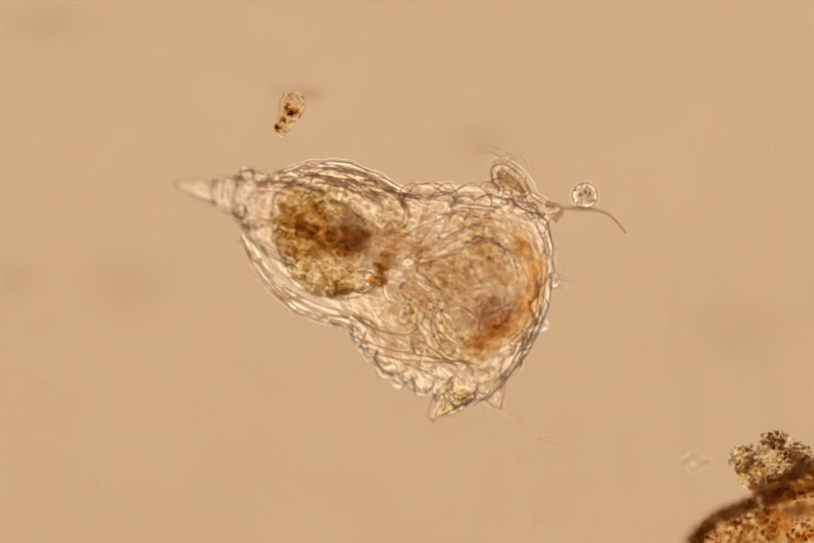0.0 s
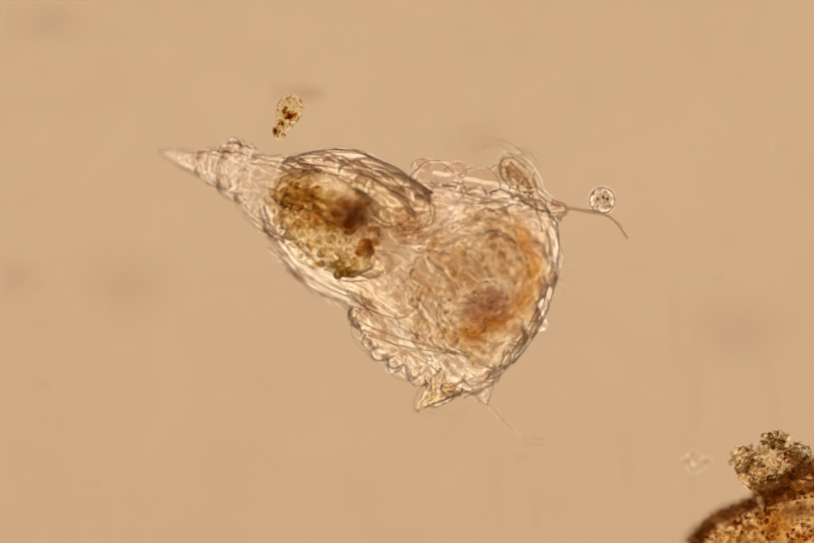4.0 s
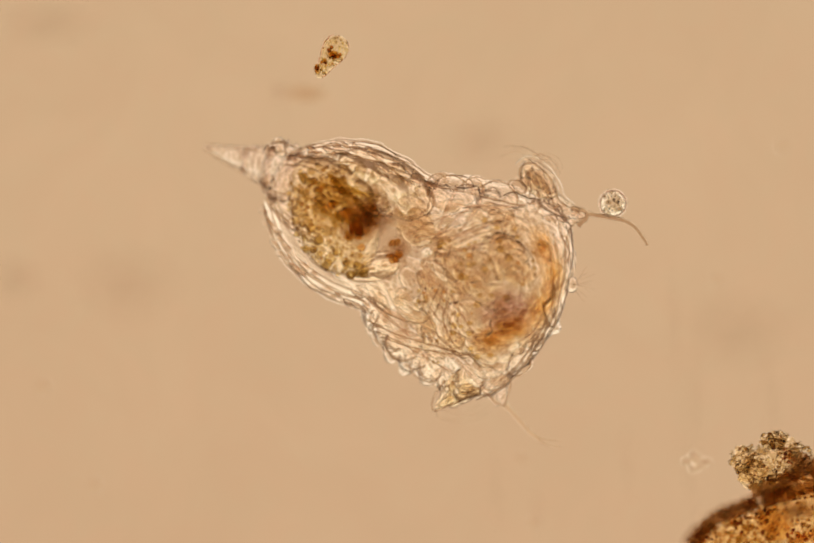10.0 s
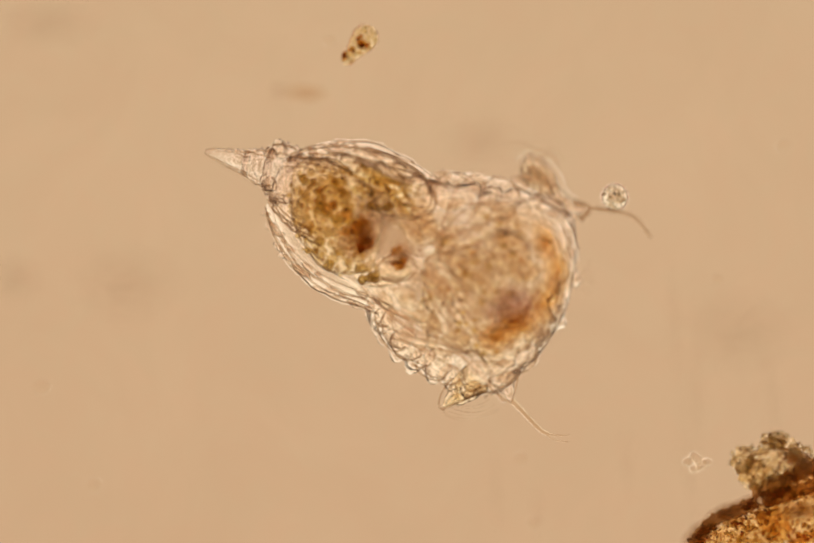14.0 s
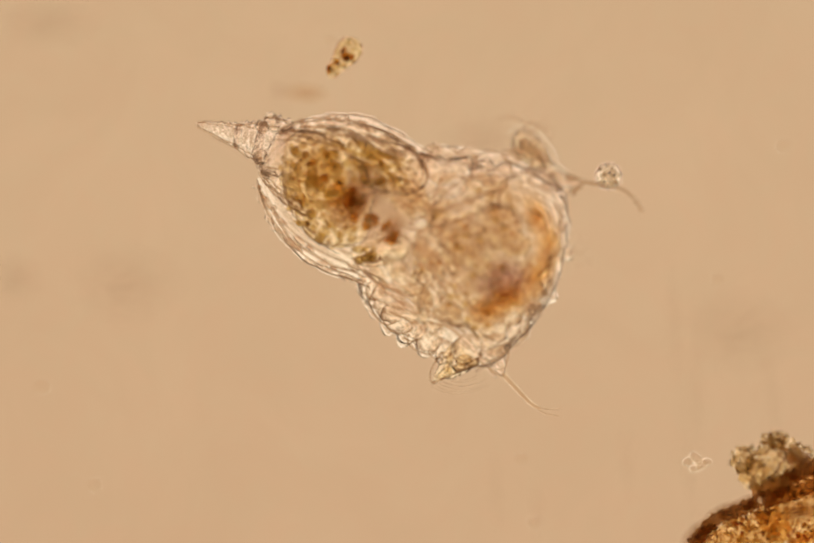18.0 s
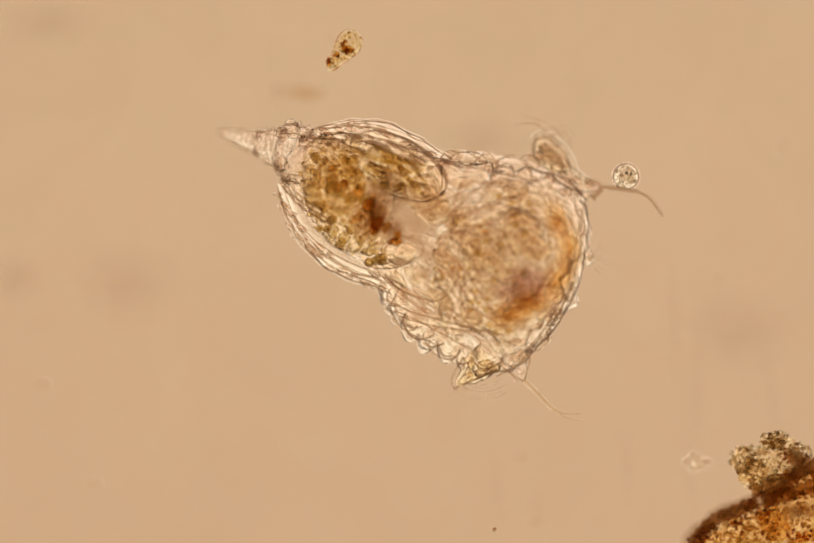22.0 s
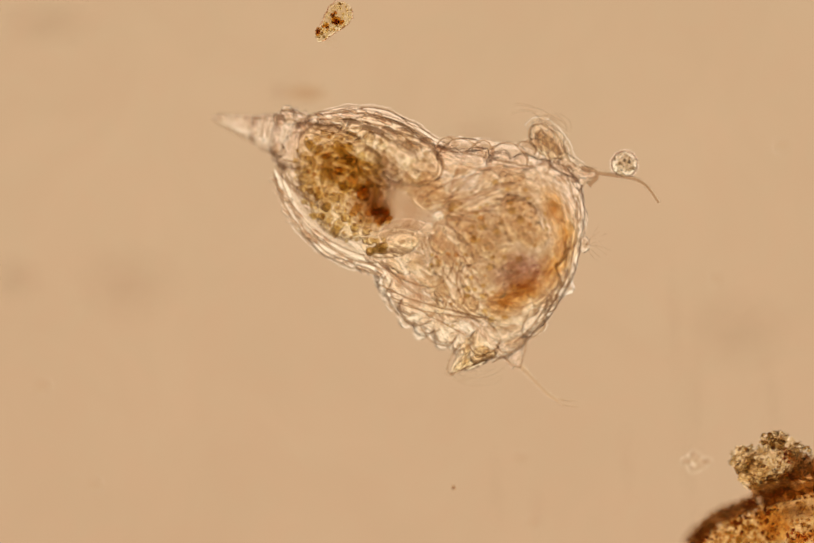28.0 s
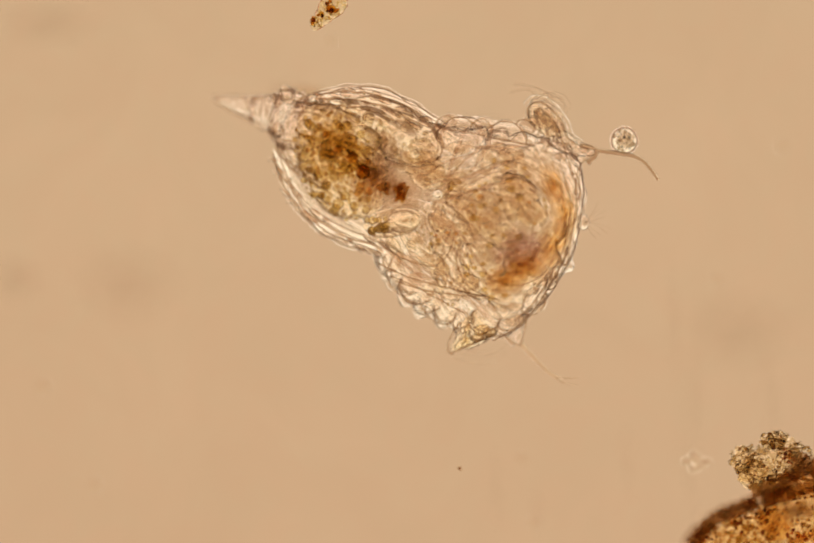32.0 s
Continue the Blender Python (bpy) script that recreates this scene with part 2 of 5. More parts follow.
def slide_material():
    """Clean glass in water; the background's faint mottling is put into its tint."""
    n = Nodes("slide_glass")
    mottle = n.ramp(n.noise(230, 5.0, 0.6, 1.2, (1.0, 1.3, 1.0)), [(0.3, (0.972, 0.968, 0.962)), (0.68, (1.004, 1.004, 1.004))])
    hue = n.ramp(n.noise(90, 3.0, 0.6, 0.8, seed=5.0), [(0.35, (1.0, 0.988, 0.985)), (0.65, (0.988, 1.0, 0.998))])
    mottle = n.add("ShaderNodeMix", {"Factor": 1.0, 6: mottle, 7: hue}, data_type="RGBA", blend_type="MULTIPLY").outputs[2]
    return n.surface(n.add("ShaderNodeBsdfTransparent", {"Color": mottle}).outputs[0])


# ---- building ----
def mesh(name, verts, faces, material, smooth=True):
    me = bpy.data.meshes.new(name)
    me.from_pydata([tuple(v) for v in verts], [], faces)
    me.materials.append(material)
    me.polygons.foreach_set("use_smooth", [smooth] * len(me.polygons))
    me.update()
    return me


def part(name, me, parent, label="", m=None):
    ob = new(name, me)
    ob.parent = parent
    if m is not None:
        ob.matrix_basis = m
    if label:
        tagged(ob, label)
    return ob


def tube_faces(rings, seg):
    """Faces of rings of seg corners, with a pole before and after."""
    faces = []
    for i in range(rings - 1):
        for j in range(seg):
            a, b = i * seg + j, i * seg + (j + 1) % seg
            faces.append((a, b, b + seg, a + seg))
    p, q = rings * seg, rings * seg + 1
    for j in range(seg):
        faces.append((p, (j + 1) % seg, j))
        e = (rings - 1) * seg
        faces.append((q, e + j, e + (j + 1) % seg))
    return faces


class Axis:
    """A line in the plan, along which a body is laid out: s along it, h to its upper side; it sinks by drop for each unit."""

    def __init__(self, x, y, degrees, origin, drop=0.0):
        self.x, self.y, self.c, self.s = x, y, math.cos(radians(degrees)), math.sin(radians(degrees))
        self.origin, self.drop = origin, drop

    def plan(self, s, h):
        return self.x + self.c * s + self.s * h, self.y + self.s * s - self.c * h

    def local(self, s, h, z=0.0):
        x, y = self.plan(s, h)
        return Vector(((x - self.origin[0]) * K, (self.origin[1] - y) * K, (z - self.drop * max(s, 0.0)) * K))


def loft(axis, stations, flat=0.75, lump=0.0, lump_size=60.0, ring_fold=0.0, ring_size=20.0, rings=64, seg=72, z=0.0, seed=0.0, sleeve=0, scallops=()):
    """A body along an axis from stations (s, half width, shift); sleeve: 1 is open at its far end, -1 at its near end, 2 at both.
    scallops: rounded pleats (side, from, to, height, length) on its upper (1) or lower (-1) side."""
    st = np.array([(*row, 0.0)[:3] for row in stations], float)
    us = np.linspace(0, 1, rings + 2)
    reach = np.concatenate([[0], np.cumsum(np.hypot(np.diff(st[:, 0]), np.diff(st[:, 1])))])
    us = us * reach[-1]
    cols = [np.interp(us, reach, st[:, k]) for k in range(3)]
    kernel = np.array([1, 2, 3, 2, 1]) / 9.0
    for k in range(3):
        padded = np.concatenate([[2 * cols[k][0] - cols[k][2], 2 * cols[k][0] - cols[k][1]], cols[k], [2 * cols[k][-1] - cols[k][-2], 2 * cols[k][-1] - cols[k][-3]]])
        cols[k] = np.convolve(padded, kernel, "valid")
    s, w, c = cols
    verts = []
    for i in range(1, rings + 1):
        fold = ring_fold * math.sin(s[i] / ring_size * 2 * math.pi + 1.5 * noise.noise(Vector((s[i] / 30, seed, 0))))
        for j in range(seg):
            a = 2 * math.pi * j / seg
            r = max(w[i], 1.0)
            p = Vector((s[i], r * math.cos(a), r * math.sin(a)))
            d = lump * noise.fractal(p / lump_size + Vector((seed, seed, seed)), 1.0, 2.0, 3) * min(1.0, r / 30.0)
            r += d + fold
            for side, s0, s1, high, long in scallops:
                if s0 < s[i] < s1 and side * math.cos(a) > 0:
                    bend = s[i] / long + 0.25 * noise.noise(Vector((s[i] / long * 0.7, seed, side)))
                    r += high * (abs(math.sin(math.pi * bend)) ** 0.6 - 0.6) * math.cos(a) ** 2 * math.sin(math.pi * (s[i] - s0) / (s1 - s0)) ** 0.5
            verts.append(axis.local(s[i] + 0.4 * d, c[i] + r * math.cos(a), z + flat * r * math.sin(a)))
    verts.append(axis.local(s[0], c[0], z))
    verts.append(axis.local(s[-1], c[-1], z))
    faces = tube_faces(rings, seg)
    if sleeve:
        for end in ((0, 1) if sleeve == 2 else ((1,) if sleeve > 0 else (0,))):
            gone = rings * seg + end
            faces = [f for f in faces if gone not in f]
            verts[gone] = verts[(rings - 1) * seg if end else 0]
    return verts, faces


def skirt(axis, stations, reach=15.0, high=10.0, lump=0.0, lump_size=60.0, rings=90, seed=0.0):
    """A thin sheet round a body's outline that tapers to nothing over its rim: flat inside, sloping ever less towards the edge."""
    st = np.array(stations, float)
    path = np.concatenate([[0], np.cumsum(np.hypot(np.diff(st[:, 0]), np.diff(st[:, 1])))])
    us = np.linspace(0, path[-1], rings)
    ss, ws = np.interp(us, path, st[:, 0]), np.interp(us, path, st[:, 1])
    rim = [(1.0, 0.0), (0.75, 0.10), (0.5, 0.34), (0.25, 0.68), (0.0, 1.0)]
    verts, faces = [], []
    for s, w in zip(ss, ws):
        half = []
        for side in (1, -1):
            d = lump * noise.fractal(Vector((s, side * w, 0)) / lump_size + Vector((seed, seed, seed)), 1.0, 2.0, 3) * min(1.0, w / 30.0)
            half.append(w + d - 4.0)
        line = [(half[0] + reach * f, high * z) for f, z in rim] + [(-half[1] - reach * f, high * z) for f, z in rim[::-1]]
        line += [(h, -z) for h, z in line[-2:0:-1]]
        verts += [axis.local(s, h, z) for h, z in line]
    n = 2 * len(rim) * 2 - 2
    for i in range(rings - 1):
        for j in range(n):
            a, b = i * n + j, i * n + (j + 1) % n
            faces.append((a, b, b + n, a + n))
    return verts, faces


def lobe(axis, s, h, z, radii, degrees=0.0, lump=0.0, lump_size=25.0, rings=20, seg=28, seed=0.0):
    """A rounded lobe with its own half lengths, in an axis' space."""
    verts = []
    c, d = math.cos(radians(degrees)), math.sin(radians(degrees))
    for i in range(1, rings + 1):
        b = math.pi * i / (rings + 1)
        for j in range(seg):
            a = 2 * math.pi * j / seg
            p = Vector((-math.cos(b), math.sin(b) * math.cos(a), math.sin(b) * math.sin(a)))
            k = 1.0 + lump * noise.fractal(Vector((p.x * radii[0], p.y * radii[1], p.z * radii[2])) / lump_size + Vector((seed, 0, seed)), 1.0, 2.0, 3)
            x, y = p.x * radii[0] * k, p.y * radii[1] * k
            verts.append(axis.local(s + c * x - d * y, h + d * x + c * y, z + p.z * radii[2] * k))
    verts.append(axis.local(s - c * radii[0], h - d * radii[0], z))
    verts.append(axis.local(s + c * radii[0], h + d * radii[0], z))
    return verts, tube_faces(rings, seg)


def strand(points, r0, r1, seg=8, steps=24, lump=0.0):
    """A thin tapered thread along a smooth line through points in metres."""
    pts = [Vector(p) for p in points]
    line = []
    for i in range(steps + 1):
        t = i / steps * (len(pts) - 1)
        k = min(int(t), len(pts) - 2)
        f = t - k
        p0, p1, p2, p3 = pts[max(k - 1, 0)], pts[k], pts[k + 1], pts[min(k + 2, len(pts) - 1)]
        line.append(0.5 * ((2 * p1) + (p2 - p0) * f + (2 * p0 - 5 * p1 + 4 * p2 - p3) * f * f + (3 * p1 - p0 - 3 * p2 + p3) * f ** 3))
    verts = []
    for i, p in enumerate(line):
        d = (line[min(i + 1, steps)] - line[max(i - 1, 0)]).normalized()
        side = d.cross(Vector((0, 0, 1))).normalized()
        up = side.cross(d)
        r = (r0 + (r1 - r0) * i / steps) * K
        for j in range(seg):
            a = 2 * math.pi * j / seg
            k = 1.0 + lump * noise.fractal(Vector((i * 0.35, 1.3 * math.cos(a), 1.3 * math.sin(a))), 1.0, 2.0, 2) if lump else 1.0
            verts.append(p + side * r * k * math.cos(a) + up * r * k * math.sin(a))
    verts += [line[0], line[-1]]
    return verts, tube_faces(steps + 1, seg)


def ball_mesh(name, material, level=2, lump=0.0, seed=0):
    """A rounded drop or grain of radius 1 plan unit, to be shared."""
    bm = bmesh.new()
    bmesh.ops.create_icosphere(bm, subdivisions=level, radius=1.0)
    for v in bm.verts:
        v.co *= (1 + lump * noise.noise(v.co * 1.6 + Vector((seed * 3.1, seed, 0)))) * K
    me = bpy.data.meshes.new(name)
    bm.to_mesh(me)
    bm.free()
    me.materials.append(material)
    me.polygons.foreach_set("use_smooth", [True] * len(me.polygons))
    return me


def vacuole_mesh():
    """A clear drop of radius 1 plan unit, pointed above and below to bend the lamp's bright rim into view."""
    me = ball_mesh("vacuole", VACUOLE, 4)
    for v in me.vertices:
        far = math.hypot(v.co.x, v.co.y) / K
        v.co.z = math.copysign(0.74 * (1.0 - far) * K, v.co.z) if far < 0.999 else 0.0
    me.update()
    return me


def ridge(axis, stations, part_way, s0, s1, flat, wander=3.0, seed=0.0, r=2.2):
    """A strand that draws contours and fold lines along a body's side, at a part of its half width."""
    st = np.array([row[:2] for row in stations], float)
    pts = []
    for s in np.linspace(s0, s1, 14):
        w = float(np.interp(s, st[:, 0], st[:, 1]))
        h = part_way * w + wander * noise.fractal(Vector((s / 45, seed, 0)), 1.0, 2.0, 3)
        pts.append(axis.local(s, h, flat * math.sqrt(max(0.0, w * w - h * h)) + 3))
    return strand(pts, r, 0.7 * r, 8, 56, 0.35)


UNIT = {}


def cloud(name, material, parent, place, radii, degrees=0.0, label=""):
    """A cloud of pigment: a unit ball, scaled to its half lengths."""
    if material.name not in UNIT:
        bm = bmesh.new()
        bmesh.ops.create_icosphere(bm, subdivisions=4, radius=1.0)
        me = bpy.data.meshes.new(name)
        bm.to_mesh(me)
        bm.free()
        me.materials.append(material)
        me.polygons.foreach_set("use_smooth", [True] * len(me.polygons))
        UNIT[material.name] = me
    m = Matrix.LocRotScale(place, Euler((0, 0, radians(degrees))), [r * K for r in radii])
    return part(name, UNIT[material.name], parent, label, m)


# ---- the slide and the lamp ----
def build_slide():
    half, thick = 40000, 2900
    bm = bmesh.new()
    bmesh.ops.create_cube(bm, size=1.0)
    for v in bm.verts:
        v.co = Vector((v.co.x * 2 * half * K, v.co.y * 1.0 * half * K, (SLIDE_TOP - thick / 2 + v.co.z * thick) * K))
    bmesh.ops.bevel(bm, geom=bm.edges[:], offset=120 * K, segments=2, affect="EDGES")
    me = bpy.data.meshes.new("glass_slide")
    bm.to_mesh(me)
    bm.free()
    me.materials.append(slide_material())
    ob = tagged(new("ground_slide", me), "clear glass microscope slide under the water", "slide", kind="structure")
    return ob


def build_lamp():
    r = LAMP_DEPTH * math.tan(radians(35.0))
    verts, faces = [(0, 0, 0)], []
    seg, rings = 96, 12
    for i in range(1, rings + 1):
        for j in range(seg):
            a = 2 * math.pi * j / seg
            f = i / rings
            verts.append((r * f * math.cos(a) * K, r * f * math.sin(a) * K, -0.02 * r * f * f * K))
    for j in range(seg):
        faces.append((0, 1 + j, 1 + (j + 1) % seg))
        for i in range(rings - 1):
            a, b = 1 + i * seg + j, 1 + i * seg + (j + 1) % seg
            faces.append((a, a + seg, b + seg, b))
    ob = tagged(new("backdrop_condenser_lens", mesh("condenser_lens", verts, faces, lamp_material())), "glowing warm condenser lens of the microscope under the slide", "lamp", kind="structure")
    ob.location = (0, 0, (SLIDE_TOP - LAMP_DEPTH) * K)
    return ob


# ---- the rotifer ----
HOME = (800, 470)
BODY = Axis(525, 335, 27.4, HOME)
FOOT = Axis(532, 330, 192.0, HOME, 0.45)
PLAN = Axis(0, 0, 0.0, (0, 0))


def spot(x, y, z=0.0):
    """A place in the rotifer's space from the plan at its resting pose."""
    return Vector(((x - HOME[0]) * K, (HOME[1] - y) * K, z * K))


def build_rotifer():
    rot = tagged(new("rotifer"), "transparent bell-shaped rotifer with olive gut and orange head band", "rotifer", kind="thing")
    p = {}
    rnd = random.Random(3)
    skin = lambda name, data, material, label="", parent=rot: part(name, mesh(name, *data, material), parent, label)
    p["trunk"] = skin("trunk", loft(BODY, [(6, 52), (14, 64), (36, 92), (80, 123), (122, 145), (160, 154), (220, 153), (262, 147), (300, 140)], 0.40, 7, 55, seed=1.0, sleeve=2), CUTICLE, "clear wrinkled outer trunk sleeve")
    p["inner_trunk"] = skin("inner_trunk", loft(BODY, [(44, 56), (60, 72), (100, 96), (150, 112), (200, 121), (260, 129), (300, 127), (326, 123)], 0.36, 6, 45, seed=2.0, sleeve=2), CUTICLE_INNER, "clear inner trunk sleeve")
    p["middle_trunk"] = skin("middle_trunk", loft(BODY, [(18, 50), (30, 66), (60, 96), (100, 122), (140, 136), (190, 140), (250, 136), (312, 130)], 0.34, 4, 60, seed=8.0, sleeve=2), CUTICLE_MIDDLE, "clear middle trunk sleeve")
    p["neck"] = skin("neck", loft(BODY, [(2, 8), (4, 42), (20, 58), (50, 70), (80, 78), (120, 80), (140, 80)], 0.45, 5, 22, 2.5, 22, seed=3.0, sleeve=1), NECK_SKIN, "ringed rear trunk segment")
    p["head"] = skin("head", loft(BODY, [(270, 142, -10), (300, 162, -16), (330, 174, -18), (380, 187, -17), (420, 196, -11), (470, 206, -2), (520, 208), (558, 188), (588, 142), (610, 80), (620, 8)], 0.5, 10, 56, seed=4.0, rings=170, seg=120, sleeve=-1, scallops=((-1, 315, 530, 27, 42), (1, 325, 470, 19, 46))), HEAD_SKIN, "clear wrinkled bell-shaped head end")
    # skirts added for the bright halo outside head and trunk
    skin("slime_coat", skirt(BODY, reach=9.0, stations=[(300, 168), (330, 178), (380, 192), (420, 200), (470, 206), (520, 208), (558, 188), (588, 142), (610, 80), (622, 10), (632, 1)], lump=14, lump_size=56, seed=4.0), HALO, "thin clear coat added for the bright halo", p["head"])
    skin("slime_coat", skirt(BODY, reach=9.0, stations=[(8, 54), (14, 64), (36, 92), (80, 123), (122, 145), (160, 154), (220, 153), (262, 146), (300, 142)], high=5.0, lump=7, lump_size=55, seed=1.0), HALO, "thin clear coat added for the bright halo", p["trunk"])
    outer = [(6, 52), (14, 64), (36, 92), (80, 123), (122, 145), (160, 154), (220, 153), (262, 146), (300, 142), (330, 140)]
    # dark strands added to draw the trunk's contours and folds
    for i, (f, s0, s1, r) in enumerate(((1.0, 8, 262, 1.7), (0.93, 20, 250, 2.2), (0.84, 40, 255, 2.4), (0.74, 30, 230, 1.8), (-1.0, 8, 290, 1.7), (-0.93, 16, 280, 2.2), (-0.85, 26, 270, 2.6), (-0.76, 60, 240, 1.8))):
        skin("cuticle_ridge", ridge(BODY, outer, f, s0, s1, 0.40, 5.0, i * 2.3, r), RIDGE, parent=p["trunk"])
    cells = [ball_mesh("wall_cell", FOLD_SKIN, 2, 0.3, i) for i in range(3)]
    for i in range(64):
        s = 20 + 270 * (i // 2) / 32 + rnd.uniform(-5, 5)
        w = float(np.interp(s, [row[0] for row in outer], [row[1] for row in outer]))
        r = rnd.uniform(3.5, 8)
        h = (1 if i % 2 else -1) * w * rnd.choice((0.96, 0.9, 0.8))
        part("wall_cell", cells[i % 3], p["trunk"], "", Matrix.LocRotScale(BODY.local(s, h, 30), Euler((0, 0, radians(-27.4) + rnd.uniform(-0.4, 0.4))), (r * 1.8, r * 0.7, r)))
    slim = [(2, 8), (4, 42), (20, 58), (50, 70), (80, 78), (120, 80), (140, 80)]
    for i, (f, s0, s1, r) in enumerate(((0.97, 6, 138, 2.8), (0.84, 10, 130, 2.0), (0.66, 12, 100, 1.6), (-0.97, 6, 138, 2.2), (-0.85, 10, 135, 2.2), (-0.7, 14, 110, 1.6))):
        skin("cuticle_ridge", ridge(BODY, slim, f, s0, s1, 0.45, 5.0, 40 + i * 2.3, r), RIDGE, parent=p["neck"])
    bell = [(300, 160), (330, 170), (380, 184), (420, 194), (470, 206), (520, 208), (558, 188), (588, 142), (610, 80), (619, 20), (610, -80), (588, -142), (558, -188), (520, -208), (470, -206), (420, -194), (380, -184), (330, -170), (300, -160)]
    for i, (inset, k0, k1, r) in enumerate(((0.98, 5, 13, 1.6), (0.93, 8, 12, 1.4), (0.95, 0, 5, 1.8))):
        pts = [BODY.local(430 + (s - 430) * inset + 4 * noise.noise(Vector((s / 40, i, 0))), (h - 2) * inset + 5 * noise.noise(Vector((h / 40, i, 3))), 60) for s, h in bell[k0:k1]]
        skin("cuticle_ridge", strand(pts, r, r, 8, 70, 0.35), RIDGE, parent=p["head"])
    # pointed drops added to show a bright patch at the collar
    for x, y, rx, ry, a in ((517, 344, 30, 9, 68), (533, 372, 16, 7, 60)):
        part("vacuole", vacuole_mesh(), p["neck"], "clear pointed drop that brightens the collar", Matrix.LocRotScale(spot(x, y, 50), Euler((0, 0, radians(-a))), (rx, ry, 9)))
    # foot and toes
    p["foot_base"] = skin("foot_base", loft(FOOT, [(-40, 54), (-22, 57), (0, 55), (14, 50), (26, 42), (32, 6)], 0.6, 6, 18, 3.5, 15, seed=5.0, rings=36, seg=48, sleeve=-1), FOOT_SKIN, "ringed foot base")
    p["foot_middle"] = skin("foot_middle", loft(FOOT, [(10, 38), (26, 37), (44, 34), (60, 29), (74, 25), (78, 5)], 0.6, 4, 16, 2.6, 13, seed=6.0, rings=32, seg=40, sleeve=-1), FOOT_SKIN, "ringed middle foot segment")
    p["toe"] = skin("toe", loft(FOOT, [(62, 25), (78, 23), (98, 19), (116, 14), (134, 10), (150, 7), (160, 3)], 0.6, 3, 12, 1.8, 13, seed=7.0, rings=32, seg=32, sleeve=-1), FOOT_SKIN, "tapered pale toe")
    for name, rows, s0, s1 in (("foot_base", [(-40, 54), (-22, 57), (0, 55), (14, 50), (26, 42)], -30, 26), ("foot_middle", [(10, 38), (26, 37), (44, 34), (60, 29), (74, 25)], 12, 74), ("toe", [(62, 25), (78, 23), (98, 19), (116, 14), (134, 10), (150, 7), (160, 3)], 64, 156)):
        # dark strands added to draw the foot's contours
        for i, f in enumerate((0.97, 0.7, -0.97, -0.72)):
            skin("cuticle_ridge", ridge(FOOT, rows, f, s0, s1, 0.6, 5.0, 60 + i * 1.9 + s0, 2.2 if abs(f) > 0.9 else 1.6), RIDGE, parent=p[name])
    for x, y, r in ((541, 283, 15), (522, 292, 12), (520, 350, 12)):
        skin("foot_fold", lobe(PLAN, x - HOME[0], HOME[1] - y, 20, (r, r * 1.3, r), 20, 0.15, 12, 12, 18, x), FOLD_SKIN, parent=p["foot_base"])
    # gut
    p["gut"] = skin("gut", lobe(BODY, 133, -15, 0, (120, 82, 46), -40, 0.10, 50, 40, 56, 1.0), GUT_WALL, "olive-yellow gut full of algae")
    p["stomach"] = skin("stomach", lobe(BODY, 200, 84, 5, (102, 54, 37), -3, 0.05, 60, 36, 48, 2.0), STOMACH_WALL, "pale glassy stomach lobe")
    # dark strands added to draw the stomach's outline
    for q, a0, a1, r, m in ((1.0, -95, 120, 3.0, RIDGE), (0.91, -70, 70, 2.0, RIDGE)):
        arc = [radians(a0 + (a1 - a0) * k / 14) for k in range(15)]
        skin("stomach_rim", strand([BODY.local(200 + 102 * q * math.cos(a), 80 + 54 * q * math.sin(a), -12) for a in arc], r, 0.8 * r, 8, 60, 0.25), m, parent=p["stomach"])
    p["lower_lobe"] = skin("gut_lobe", lobe(PLAN, 724 - HOME[0], HOME[1] - 510, 26, (58, 28, 24), 8, 0.08, 35, 30, 40, seed=3.0), LOWER_LOBE, "small pale gut lobe")
    p["rear_gut"] = skin("rear_gut", lobe(BODY, 108, -6, -4, (54, 60, 36), 0, 0.14, 40, 30, 40, 6.0), REAR_WALL, "olive rear end of the gut")

    def in_gut():
        """A random place in the gut's outline, and how far from its middle it is."""
        a, q = rnd.random() * 2 * math.pi, math.sqrt(rnd.random())
        u, v, c, d = 114 * q * math.cos(a), 76 * q * math.sin(a), math.cos(radians(-40)), math.sin(radians(-40))
        return 133 + c * u - d * v, -15 + d * u + c * v, q

    drops = [ball_mesh("vesicle", VESICLE, 3, 0.08, i) for i in range(3)]
    pales = [ball_mesh("cell", STOMACH_CELL, 3, 0.1, i) for i in range(3)]
    for i in range(46):
        s, h, q = in_gut()
        r = rnd.uniform(8, 14) if i < 26 else rnd.uniform(4, 8)
        z = 44 * math.sqrt(max(0.0, 1 - q * q)) * (0.9 if i % 3 else -0.9)
        part("vesicle", drops[i % 3], p["gut"], "", Matrix.LocRotScale(BODY.local(s, h, z), Euler((0, 0, i)), (r, r * rnd.uniform(0.75, 1), r * 0.55)))
    oils = [ball_mesh("droplet", DROPLET, 2, 0.05, i) for i in range(2)]
    for i in range(70):
        s, h, q = in_gut()
        r = rnd.uniform(3.0, 6.5) if i % 4 else rnd.uniform(7, 11)
        part("droplet", oils[i % 2], p["gut"], "", Matrix.LocRotScale(BODY.local(s, h, 52), None, (r, r, r)))
    specks = [ball_mesh("granule", GUT_GRANULE, 1, 0.2, i) for i in range(3)]
    for i in range(190):
        s, h, q = in_gut()
        r = rnd.uniform(1.8, 4.4)
